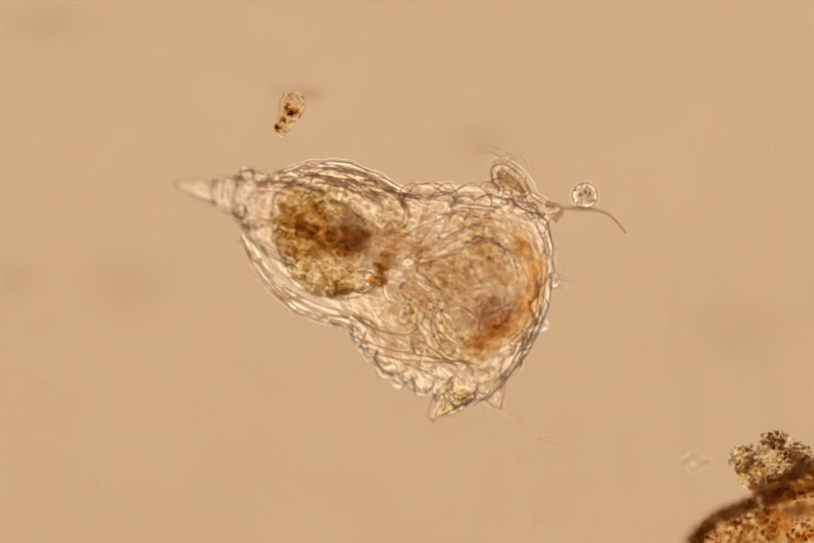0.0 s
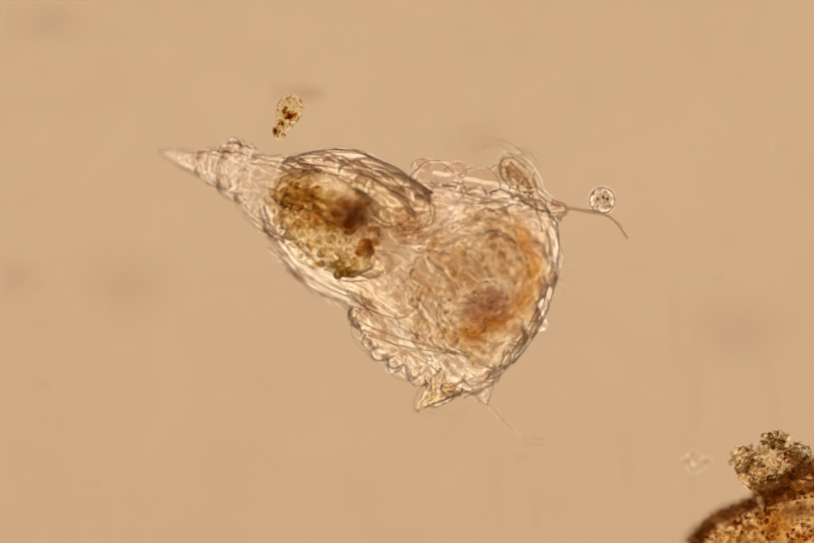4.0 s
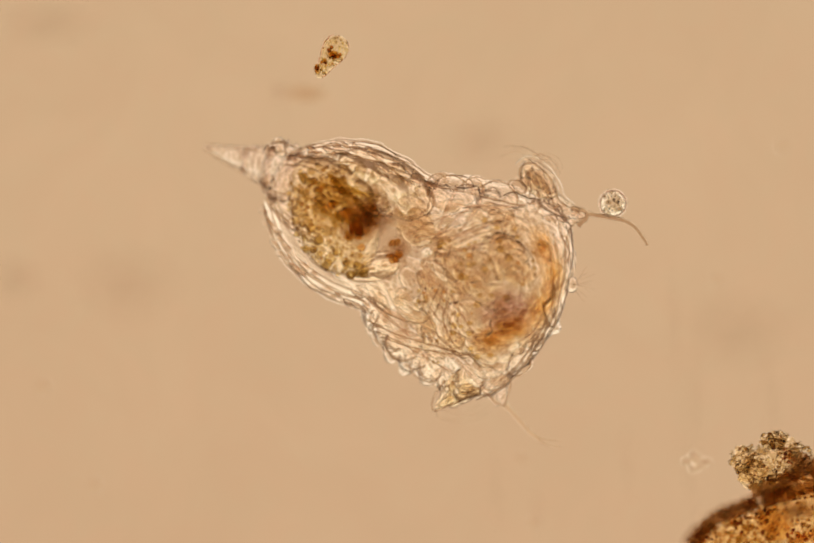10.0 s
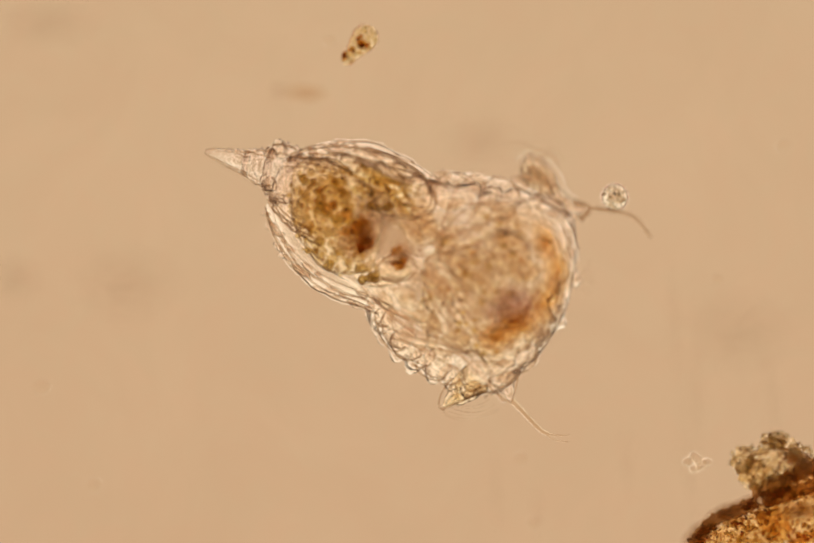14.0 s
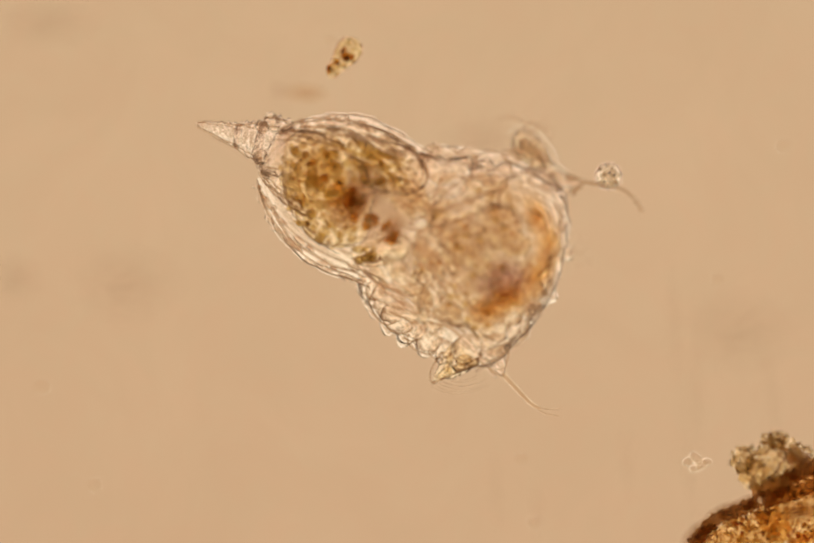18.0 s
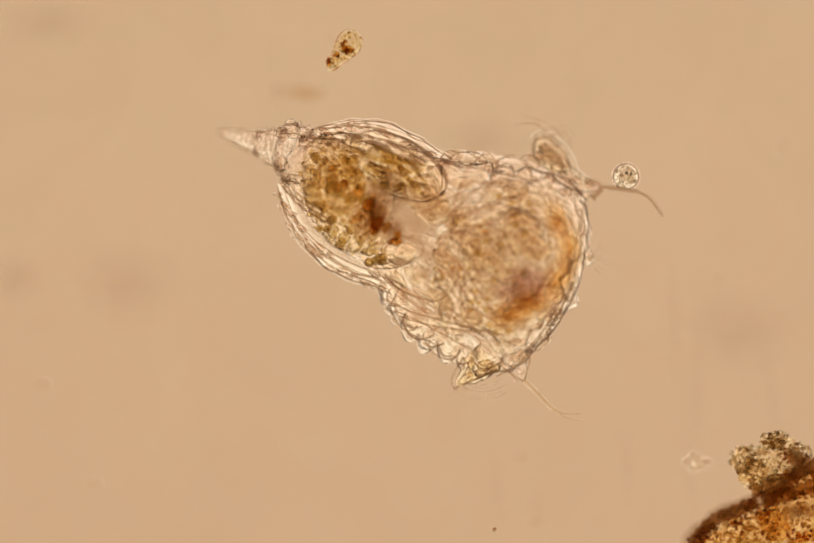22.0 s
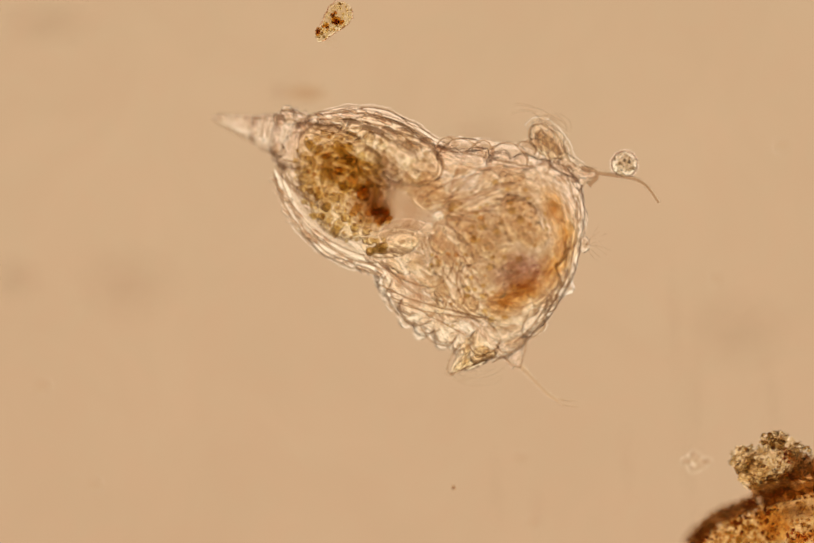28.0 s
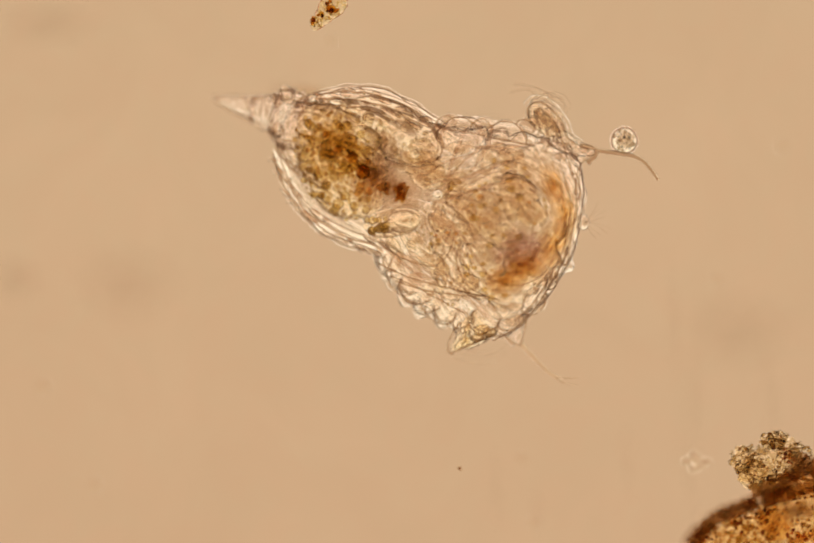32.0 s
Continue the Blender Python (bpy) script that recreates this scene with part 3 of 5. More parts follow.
        part("granule", specks[i % 3], p["gut"], "", Matrix.LocRotScale(BODY.local(s, h, 50 + 8 * (i % 2)), None, (r, r, r)))
    for i in range(90):
        a, q = rnd.random() * 2 * math.pi, math.sqrt(rnd.random())
        r = rnd.uniform(1.6, 3.6)
        part("granule", specks[i % 3], p["rear_gut"], "", Matrix.LocRotScale(BODY.local(108 + 52 * q * math.cos(a), -6 + 56 * q * math.sin(a), 40 + 8 * (i % 2)), None, (r, r, r)))
    globe, amber = ball_mesh("globule", CLEAR_GLOBE, 3, 0.04), ball_mesh("amber_globule", AMBER_GLOBE, 3, 0.06)
    for x, y, r, me in ((572, 394, 11, globe), (590, 334, 9, globe), (650, 472, 9, globe), (636, 487, 11, globe), (612, 452, 8, globe), (604, 470, 7, globe), (668, 492, 9, globe), (690, 500, 8, globe), (584, 420, 7, globe), (688, 426, 14, amber), (641, 381, 8, amber), (669, 398, 11, amber), (698, 464, 8, amber), (618, 352, 7, amber)):
        part("globule", me, p["gut"], "large round globule", Matrix.LocRotScale(spot(x, y, 60), None, (r, r, r)))
    shine = vacuole_mesh()
    # small pointed drops, shaped to put bright dots in the gut
    for i in range(26):
        s, h, q = in_gut()
        r = rnd.uniform(3.5, 7)
        part("bright_droplet", shine, p["gut"], "", Matrix.LocRotScale(BODY.local(s, h, 56), None, (r, r, r)))
    for i in range(34):
        a, q = rnd.random() * 2 * math.pi, math.sqrt(rnd.random())
        r = rnd.uniform(5, 13)
        part("vesicle", drops[i % 3], p["rear_gut"], "", Matrix.LocRotScale(BODY.local(108 + 46 * q * math.cos(a), -6 + 52 * q * math.sin(a), 36 * (1 if i % 2 else -1)), Euler((0, 0, i)), (r, r, r * 0.55)))
    for i in range(30):
        a, q = rnd.random() * 2 * math.pi, math.sqrt(rnd.random())
        r = rnd.uniform(5, 9) if i % 3 else rnd.uniform(12, 20)
        part("cell", pales[i % 3], p["stomach"], "", Matrix.LocRotScale(BODY.local(206 + 80 * q * math.cos(a), 80 + 40 * q * math.sin(a), 30 * rnd.uniform(-1, 1)), Euler((i, 2 * i, 0)), (r, r, r * 0.7)))
    faint = [ball_mesh("granule", STOMACH_CELL, 2, 0.2, i) for i in range(3)]
    for i in range(60):
        a, q = rnd.random() * 2 * math.pi, math.sqrt(rnd.random())
        r = rnd.uniform(2.2, 5.0)
        part("granule", faint[i % 3], p["stomach"], "", Matrix.LocRotScale(BODY.local(206 + 84 * q * math.cos(a), 80 + 46 * q * math.sin(a), 44 + 6 * (i % 2)), None, (r, r, r)))
    for x, y, rx, ry in ((748, 507, 32, 23), (712, 514, 22, 15)):
        part("vacuole", vacuole_mesh(), p["lower_lobe"], "clear vacuole drop shaped to look bright", Matrix.LocRotScale(spot(x, y, 40), None, (rx, ry, 0.5 * (rx + ry))))
    # dark ring added to draw the lobe's outline
    arc = [radians(-150 + 30 * k) for k in range(11)]
    skin("lobe_rim", strand([spot(748 + 35 * math.cos(a), 507 + 25 * math.sin(a), -8) for a in arc], 2.2, 1.6, 8, 48, 0.25), RIDGE, parent=p["lower_lobe"])
    for i in range(14):
        r = rnd.uniform(4.5, 9)
        part("globule", globe, p["lower_lobe"], "", Matrix.LocRotScale(spot(rnd.uniform(676, 716), rnd.uniform(499, 527), 44), None, (r, r, r)))
    # pointed drops added to whiten the stomach
    for x, y, rx, ry, a in ((716, 322, 44, 20, 27), (765, 356, 34, 26, 40), (640, 284, 14, 8, 10), (668, 295, 24, 13, 18), (700, 352, 30, 13, 30), (742, 312, 18, 11, 35), (790, 388, 20, 16, 60), (745, 385, 24, 14, 40)):
        part("vacuole", vacuole_mesh(), p["stomach"], "clear vacuole drop shaped to look bright", Matrix.LocRotScale(spot(x, y, 52), Euler((0, 0, radians(-a))), (rx, ry, 0.5 * (rx + ry))))
    p["olive"] = cloud("food_cloud", OLIVE, rot, spot(632, 410, 0), (126, 86, 30), -67, "olive-brown food cloud in the gut")
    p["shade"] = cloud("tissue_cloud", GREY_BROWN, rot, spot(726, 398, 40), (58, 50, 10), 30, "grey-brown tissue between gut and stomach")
    p["food"] = [cloud("food_mass", m, rot, spot(x, y, 45), (r * 1.15, r, r * 0.6), a, "dark reddish-brown food mass") for x, y, r, a, m in ((690, 445, 52, 30, BROWN_FOOD), (775, 488, 30, 0, DARK_RED), (715, 475, 21, 60, DARK_RED))]
    dark = [ball_mesh("food_grain", FOOD_GRAIN, 2, 0.5, i) for i in range(3)]
    for ob, size, count in zip(p["food"], (52, 30, 25), (5, 7, 5)):
        for i in range(count):
            a, q, r = rnd.random() * 2 * math.pi, 0.62 * math.sqrt(rnd.random()), rnd.uniform(4.5, 10)
            part("food_grain", dark[i % 3], ob, "", Matrix.LocRotScale(Vector((q * math.cos(a), q * math.sin(a), 0.6)), Euler((i, 0, i)), [r / (size * k * K) for k in (1.15, 1.0, 0.6)]))
    drift = cloud("food_drift", OLIVE_GREY, rot, spot(650, 400, 30), (70, 46, 12), -25, "olive-grey food drifting into the stomach")
    for i in range(60):
        a, q, r = rnd.random() * 2 * math.pi, 0.8 * math.sqrt(rnd.random()), rnd.uniform(2, 4.2) if i % 4 else rnd.uniform(5, 9)
        part("granule", specks[i % 3], drift, "", Matrix.LocRotScale(Vector((q * math.cos(a), q * math.sin(a), 1.2)), Euler((i, 0, i)), [r / (k * K) for k in (70, 46, 12)]))
    p["drift"] = drift
    core = cloud("food_core", DARK_RED, p["food"][0], Vector((0, 0, 0)), (1, 1, 1), 0, "dark core of the food mass")
    core.matrix_basis = Matrix.LocRotScale(Vector((0.25, -0.1, 0.3)), None, (0.42, 0.62, 0.5))
    # head contents
    p["brain"] = skin("head_mass", lobe(BODY, 468, -8, 0, (128, 158, 46), 0, 0.22, 60, 44, 60, 4.0), BRAIN, "brownish granular head mass")
    for i in range(34):
        a, q = rnd.random() * 2 * math.pi, math.sqrt(rnd.random())
        r = rnd.uniform(14, 40)
        s, h = 455 + 118 * q * math.cos(a), -4 + 150 * q * math.sin(a)
        skin("tissue_lobe", lobe(BODY, s, h, 55 * (1 if i % 2 else -1) * math.sqrt(1 - q * q), (r, r * rnd.uniform(0.45, 0.9), r * 0.5), rnd.uniform(-60, 60), 0.3, 22, 18, 26, i * 1.7), LOBE_SKIN, parent=p["brain"])
    for i in range(12):
        s, h, r = rnd.uniform(265, 350), rnd.uniform(-120, 120), rnd.uniform(14, 34)
        if s < 340 and -105 < h < -10:
            h = -h
        skin("tissue_lobe", lobe(BODY, s, h, rnd.uniform(-50, 50), (r * 1.4, r * 0.6, r * 0.5), rnd.uniform(-40, 40), 0.3, 22, 18, 26, i * 2.3), LOBE_SKIN, parent=p["head"])
    bright = [ball_mesh("clear_cell", HEAD_CELL, 3, 0.18, i) for i in range(4)]
    for i in range(30):
        a, q = rnd.random() * 2 * math.pi, math.sqrt(rnd.random())
        r = rnd.uniform(8, 24)
        part("clear_cell", bright[i % 4], p["brain"], "", Matrix.LocRotScale(BODY.local(420 + 105 * q * math.cos(a), 150 * q * math.sin(a), 70 + 10 * (i % 3)), Euler((0, 0, i)), (r, r * rnd.uniform(0.6, 1), r * 0.6)))
    # pointed drops added for white glints in the head
    for i in range(16):
        a, q, r = rnd.random() * 2 * math.pi, math.sqrt(rnd.random()), rnd.uniform(6, 14)
        part("vacuole", shine, p["brain"], "clear vacuole drop shaped to look bright", Matrix.LocRotScale(BODY.local(440 + 110 * q * math.cos(a), 145 * q * math.sin(a), 84), Euler((0, 0, i)), (r, r * rnd.uniform(0.5, 0.9), 0.8 * r)))
    grit = [ball_mesh("granule", HEAD_GRANULE, 1, 0.3, i) for i in range(3)]
    for i in range(105):
        a, q = rnd.random() * 2 * math.pi, math.sqrt(rnd.random())
        r = rnd.uniform(1.6, 3.6)
        part("granule", grit[i % 3], p["brain"], "", Matrix.LocRotScale(BODY.local(450 + 128 * q * math.cos(a), -4 + 160 * q * math.sin(a), 66 + 10 * (i % 2)), Euler((0, 0, i)), (r * rnd.uniform(1, 1.4), r, r)))
    for x, y, rx, ry, a, z in ((982, 472, 46, 40, 20, 60), (970, 556, 29, 25, 0, 75), (916, 602, 46, 34, 30, 55), (947, 702, 17, 16, 0, 70), (1028, 648, 14, 24, 30, 70), (973, 715, 16, 14, 0, 80), (1047, 396, 19, 23, 10, 60), (1010, 420, 26, 20, 40, 70), (870, 500, 34, 24, 60, 60), (930, 520, 30, 22, 20, 80), (1064, 470, 15, 26, 0, 75), (1072, 540, 13, 22, 0, 70), (1050, 600, 16, 22, -20, 70), (900, 660, 22, 15, 30, 70), (868, 628, 20, 14, 40, 75)):
        skin("large_cell", lobe(PLAN, x - HOME[0], HOME[1] - y, z, (rx, ry, 0.45 * (rx + ry) / 2), -a, 0.2, 26, 22, 32, x * 0.2), CELL_SKIN, "large clear rounded head cell", p["brain"])
    for pts, r in (([(908, 432), (945, 414), (985, 409), (1030, 424), (1061, 447)], 1.8), ([(900, 450), (950, 430), (1000, 428)], 1.4), ([(880, 560), (868, 600), (890, 650), (930, 672)], 1.8), ([(1000, 440), (1040, 470), (1050, 520)], 1.6), ([(850, 470), (900, 478), (940, 500)], 1.8), ([(850, 485), (890, 520), (905, 560)], 1.5), ([(940, 640), (990, 650), (1040, 625), (1066, 580)], 1.6), ([(860, 540), (840, 590), (862, 640)], 1.4), ([(1000, 500), (1020, 530), (1015, 570)], 1.5), ([(930, 460), (925, 490), (945, 520)], 1.4), ([(1085, 430), (1094, 480), (1092, 540), (1078, 600)], 1.7)):
        skin("tissue_fold", strand([spot(x, y, 82) for x, y in pts], r, 0.6 * r, 8, 40, 0.4), RIDGE, parent=p["brain"])
    bladder = skin("bladder", lobe(PLAN, 785 - HOME[0], HOME[1] - 548, 30, (84, 62, 30), -30, 0.06, 60, 30, 44, 7.0), BLADDER, "large clear bladder")
    skin("bladder_fold", strand([spot(x, y, 50) for x, y in ((712, 566), (760, 598), (815, 612), (848, 590), (862, 545))], 1.5, 1.2, 8, 40, 0.3), RIDGE, parent=bladder)
    for pts, r in (([(718, 600), (780, 630), (870, 655), (946, 675)], 2.0), ([(748, 634), (800, 652), (870, 664), (927, 668)], 1.8), ([(738, 624), (790, 648), (880, 700)], 1.8)):
        skin("flank_fold", strand([spot(x, y, 66) for x, y in pts], r, 0.7 * r, 8, 40, 0.4), RIDGE, parent=p["head"])
    for i in range(60):
        a, q = rnd.random() * 2 * math.pi, math.sqrt(rnd.random())
        r = rnd.uniform(3, 8)
        part("droplet", oils[i % 2], p["brain"], "", Matrix.LocRotScale(BODY.local(455 + 115 * q * math.cos(a), -4 + 150 * q * math.sin(a), 60), None, (r, r * rnd.uniform(0.7, 1.0), r)))
    for x, y, rx, ry, a in ((1052, 462, 48, 26, -75), (1072, 516, 60, 30, -85), (1050, 578, 60, 34, -120), (988, 622, 70, 36, -160), (950, 648, 45, 30, 0)):
        cloud("pigment_band", ORANGE, rot, spot(x, y, 20), (rx * 1.08, ry * 1.12, 20), a, "rusty orange pigment band")
    for x, y, rx, ry, a in ((900, 520, 60, 45, 30), (930, 590, 70, 50, 60), (1000, 520, 60, 70, 0), (860, 480, 50, 35, 20), (1020, 440, 55, 40, 10), (960, 660, 60, 30, 20), (830, 560, 45, 35, 0)):
        cloud("tissue_cloud", TAN, p["brain"], spot(x, y, -20), (rx * 1.2, ry * 1.2, 12), a, "soft tan tissue")
    cloud("pigment_patch", PURPLE, rot, spot(985, 592, 30), (66, 48, 20), 20, "purple-brown pigment patch")
    # folds of skin along the flanks
    for x, y, r, e in ((875, 367, 44, 0.85), (962, 373, 42, 0.82), (918, 352, 20, 0.95), (1002, 354, 20, 0.9), (850, 340, 18, 0.8), (1092, 470, 14, 2.0), (780, 658, 36, 0.9), (826, 700, 33, 0.9), (755, 632, 33, 1.2), (804, 686, 22, 0.9), (854, 720, 23, 0.9), (734, 607, 19, 1.0), (905, 722, 30, 0.9), (955, 720, 28, 0.9), (1000, 690, 26, 1.0), (1036, 648, 17, 1.2), (1066, 600, 13, 1.6)):
        p.setdefault("folds", []).append(skin("skin_fold", lobe(PLAN, x - HOME[0], HOME[1] - y, rnd.uniform(-30, 40), (r, r * e, r * 0.5), rnd.uniform(-30, 30), 0.12, 25, 20, 30, x * 0.1), FOLD_CELL))
        # dark arc added to draw the fold's outer outline
        out = math.atan2(y - 520, x - 900)
        arc = [out + radians(-85 + 17 * k) for k in range(11)]
        skin("fold_edge", strand([spot(x + (1 + 0.05 * math.sin(4 * a + x)) * r * math.cos(a), y + (1 + 0.05 * math.sin(4 * a + x)) * r * e * math.sin(a), 24) for a in arc], 2.0, 1.5, 8, 30, 0.35), RIDGE, parent=p["folds"][-1])
        p.setdefault("fold_side", []).append(0 if x > 1010 or x in (905, 955, 1000) else (1 if y < 500 else -1))
    # wheel organs at the two corners, with beating cilia
    p["upper_ear"] = skin("auricle", lobe(PLAN, 1044 - HOME[0], HOME[1] - 338, 10, (44, 25, 24), -50, 0.3, 22, 30, 40, 5.0), EAR_SKIN, "upper ciliated auricle")
    for x, y, r in ((1028, 318, 15), (1050, 322, 12), (1068, 352, 14), (1038, 345, 13), (1075, 380, 14), (1022, 338, 11), (1056, 366, 13), (1090, 388, 12), (1060, 338, 9), (1044, 380, 12), (1072, 408, 12), (1098, 408, 10)):
        skin("auricle_fold", lobe(PLAN, x - HOME[0], HOME[1] - y, 30, (r, r * 0.75, r * 0.7), x, 0.35, 12, 18, 26, x * 0.3), FOLD_SKIN, parent=p["upper_ear"])
    cloud("tissue_cloud", EAR_TAN, p["upper_ear"], spot(1046, 338, 50), (46, 34, 8), -50, "soft brown tissue")
    # the last, thicker strand is added for the halo outside the auricle
    for pts, r, m in (([(1014, 330), (1013, 312), (1026, 301), (1044, 304), (1064, 320), (1081, 345), (1088, 370), (1110, 387), (1129, 397)], 2.6, RIDGE), ([(1032, 312), (1054, 328), (1070, 352), (1077, 380), (1088, 416), (1096, 446)], 1.9, RIDGE), ([(1131, 406), (1112, 424), (1102, 450), (1098, 484)], 1.9, RIDGE), ([(1024, 326), (1034, 345), (1030, 366)], 1.7, RIDGE), ([(1046, 352), (1052, 376), (1044, 398)], 1.7, RIDGE), ([(1008, 306), (1024, 292), (1048, 295), (1071, 314), (1089, 341), (1097, 365), (1116, 380)], 5.0, HALO)):
        skin("auricle_wall", strand([spot(x, y, 36) for x, y in pts], r, 0.8 * r, 8, 50, 0.3), m, parent=p["upper_ear"])
    p["lower_ear"] = skin("auricle", loft(Axis(891, 741, 140.4, HOME), [(-22, 33), (0, 30), (20, 26), (40, 18), (55, 10), (64, 6), (68, 2)], 0.7, 5, 20, rings=36, seg=48, z=8.0, seed=6.0, sleeve=-1), AURICLE_SKIN, "lower hooked ciliated auricle")
    for x, y, rx, ry, a in ((872, 748, 20, 7, 70), (864, 768, 18, 9, 35), (886, 760, 20, 9, 25), (902, 742, 15, 11, 20), (918, 748, 13, 10, 0)):
        skin("auricle_fold", lobe(PLAN, x - HOME[0], HOME[1] - y, 26, (rx, ry, ry), a, 0.25, 12, 18, 26, x * 0.3), AURICLE_SKIN, parent=p["lower_ear"])
    for pts, r in (([(862, 726), (845, 748), (836, 768), (837, 782), (846, 788)], 2.4), ([(840, 786), (866, 776), (895, 764), (924, 752)], 2.6), ([(868, 735), (872, 755), (862, 775)], 1.8)):
        skin("auricle_rim", strand([spot(x, y, 34) for x, y in pts], r, 0.8 * r, 8, 30, 0.2), RIDGE, parent=p["lower_ear"])
    p["upper_cilia"], p["lower_cilia"] = [], []
    for i in range(9):
        r, a0, a1 = 18 + 2.6 * i + rnd.uniform(-3, 3), rnd.uniform(130, 175), rnd.uniform(-60, 10)
        cx, cy = 1054 + rnd.uniform(-6, 8), 312 + rnd.uniform(-5, 5)
        arc = [radians(a0 + (a1 - a0) * k / 6) for k in range(7)]
        hair = skin("cilium", strand([spot(cx + r * math.cos(a), cy - 0.8 * r * math.sin(a), 12 + 2 * i) for a in arc], 0.9, 0.4, 6, 24), CLEAR_HAIR, parent=p["upper_ear"])
        p["upper_cilia"].append(hair)
    skin("ciliary_band", lobe(PLAN, 1050 - HOME[0], HOME[1] - 338, 40, (30, 8, 8), -40, 0.4, 8, 24, 28, 3.0), BAND, "brown granular ciliary band", p["upper_ear"])
    for i in range(9):
        f = i / 8
        pts = [spot(1072 - 34 * f, 310 - 4 * f, 20 + i), spot(1052 - 26 * f, 284 + 4 * f, 20 + i), spot(1022 - 14 * f, 270 + 6 * f, 20 + i), spot(984 - 8 * f, 262 + 22 * f, 20 + i)]
        p["upper_cilia"].append(skin("cilium", strand(pts, 0.9, 0.3, 6, 20), CLEAR_HAIR, parent=p["upper_ear"]))
    for i in range(7):
        r, a0, a1 = 56 + 4.5 * i + rnd.uniform(-3, 3), rnd.uniform(205, 230), rnd.uniform(285, 330)
        arc = [radians(a0 + (a1 - a0) * k / 6) for k in range(7)]
        hair = skin("cilium", strand([spot(892 + r * math.cos(a), 742 - 0.8 * r * math.sin(a), 5 + 2 * i) for a in arc], 0.9, 0.4, 6, 24), CLEAR_HAIR, parent=p["lower_ear"])
        p["lower_cilia"].append(hair)
    # feelers
    fe = skin("feeler_base", strand([spot(1058, 372, 5), spot(1090, 393, 5), spot(1114, 400, 5), spot(1134, 404, 5)], 24, 7, 16), FOLD_SKIN, "conical feeler base")
    skin("feeler_seta", strand([spot(1142, 402, 6), spot(1180, 408, 8), spot(1211, 414, 8), spot(1231, 426, 8), spot(1246, 445, 8), spot(1256, 461, 8)], 5.0, 3.0, 10, 40), HAIR, parent=fe)
    skin("feeler_knob", strand([spot(1108, 391, 12), spot(1130, 394, 12), spot(1139, 402, 12), spot(1133, 413, 12), spot(1121, 424, 12)], 4.5, 5.5, 10, 24, 0.25), KNOB, "dark bent feeler knob", parent=fe)
    for x, y, r in ((1116, 400, 8), (1124, 408, 7), (1110, 416, 9)):
        skin("feeler_fold", lobe(PLAN, x - HOME[0], HOME[1] - y, 12, (r, r * 0.7, r * 0.7), 20, 0.25, 8, 14, 20, x), FOLD_SKIN, parent=fe)
    fe = p["lower_feeler"] = skin("feeler_base", strand([spot(955, 722, 5), spot(964, 748, 5), spot(973, 776, 5)], 29, 3, 16), FOLD_SKIN, "pointed lower feeler base")
    for pts in ([(925, 742), (948, 760), (973, 777)], [(990, 714), (986, 742), (974, 777)]):
        skin("feeler_edge", strand([spot(x, y, 20) for x, y in pts], 2.6, 2.0, 8, 20, 0.2), RIDGE, parent=fe)
    skin("feeler_seta", strand([spot(973, 774, 6), spot(1000, 803, 8), spot(1026, 831, 8), spot(1044, 842, 8)], 6.0, 4.0, 10, 32), SETA, parent=fe)
    for pts in ([(1042, 840), (1060, 843), (1084, 842)], [(1040, 843), (1056, 852), (1082, 856)]):
        skin("seta_tip", strand([spot(x, y, 8) for x, y in pts], 2.2, 0.7, 8, 20), SETA, parent=fe)
    br = skin("bristle_knob", lobe(PLAN, 1106 - HOME[0], HOME[1] - 540, 5, (12, 16, 12), 0, 0.1, 12, 12, 18, 8.0), FOLD_SKIN, "small bristle knob")
    for i in range(9):
        a = radians(-55 + 14 * i)
        n = rnd.uniform(32, 52)
        c = rnd.uniform(-6, 6)
        skin("bristle", strand([spot(1110, 540, 6), spot(1110 + 0.5 * n * math.cos(a), 540 + 0.5 * n * math.sin(a) + c, 6), spot(1110 + n * math.cos(a), 540 + n * math.sin(a), 6)], 0.8, 0.4, 6, 10), CLEAR_HAIR, parent=br)
    # muscles
    for pts, r in (([(748, 584), (820, 632), (898, 698), (968, 770)], 6), ([(770, 582), (838, 628), (905, 690)], 4), ([(690, 545), (740, 590), (800, 640)], 4), ([(820, 470), (900, 440), (980, 410)], 5), ([(830, 490), (905, 470), (990, 440)], 4), ([(840, 455), (900, 400), (960, 380)], 4), ([(830, 500), (880, 560), (930, 650)], 4), ([(880, 380), (950, 388), (1040, 380)], 4), ([(890, 345), (860, 420), (850, 470)], 4), ([(940, 350), (925, 395), (900, 430)], 4)):
        skin("muscle", strand([spot(x, y, rnd.uniform(20, 60)) for x, y in pts], r, r * 0.8, 10, 20), MUSCLE)
    for i in range(12):
        y0, y1 = 440 + 9 * i, 395 + 24 * i
        skin("muscle", strand([spot(808 + rnd.uniform(-12, 12), y0, 30), spot(860 + rnd.uniform(-15, 15), (y0 + y1) / 2 + rnd.uniform(-8, 8), 45), spot(915 + rnd.uniform(-20, 20), y1, 40)], 2.6, 1.6, 8, 16), MUSCLE)
    return rot, p


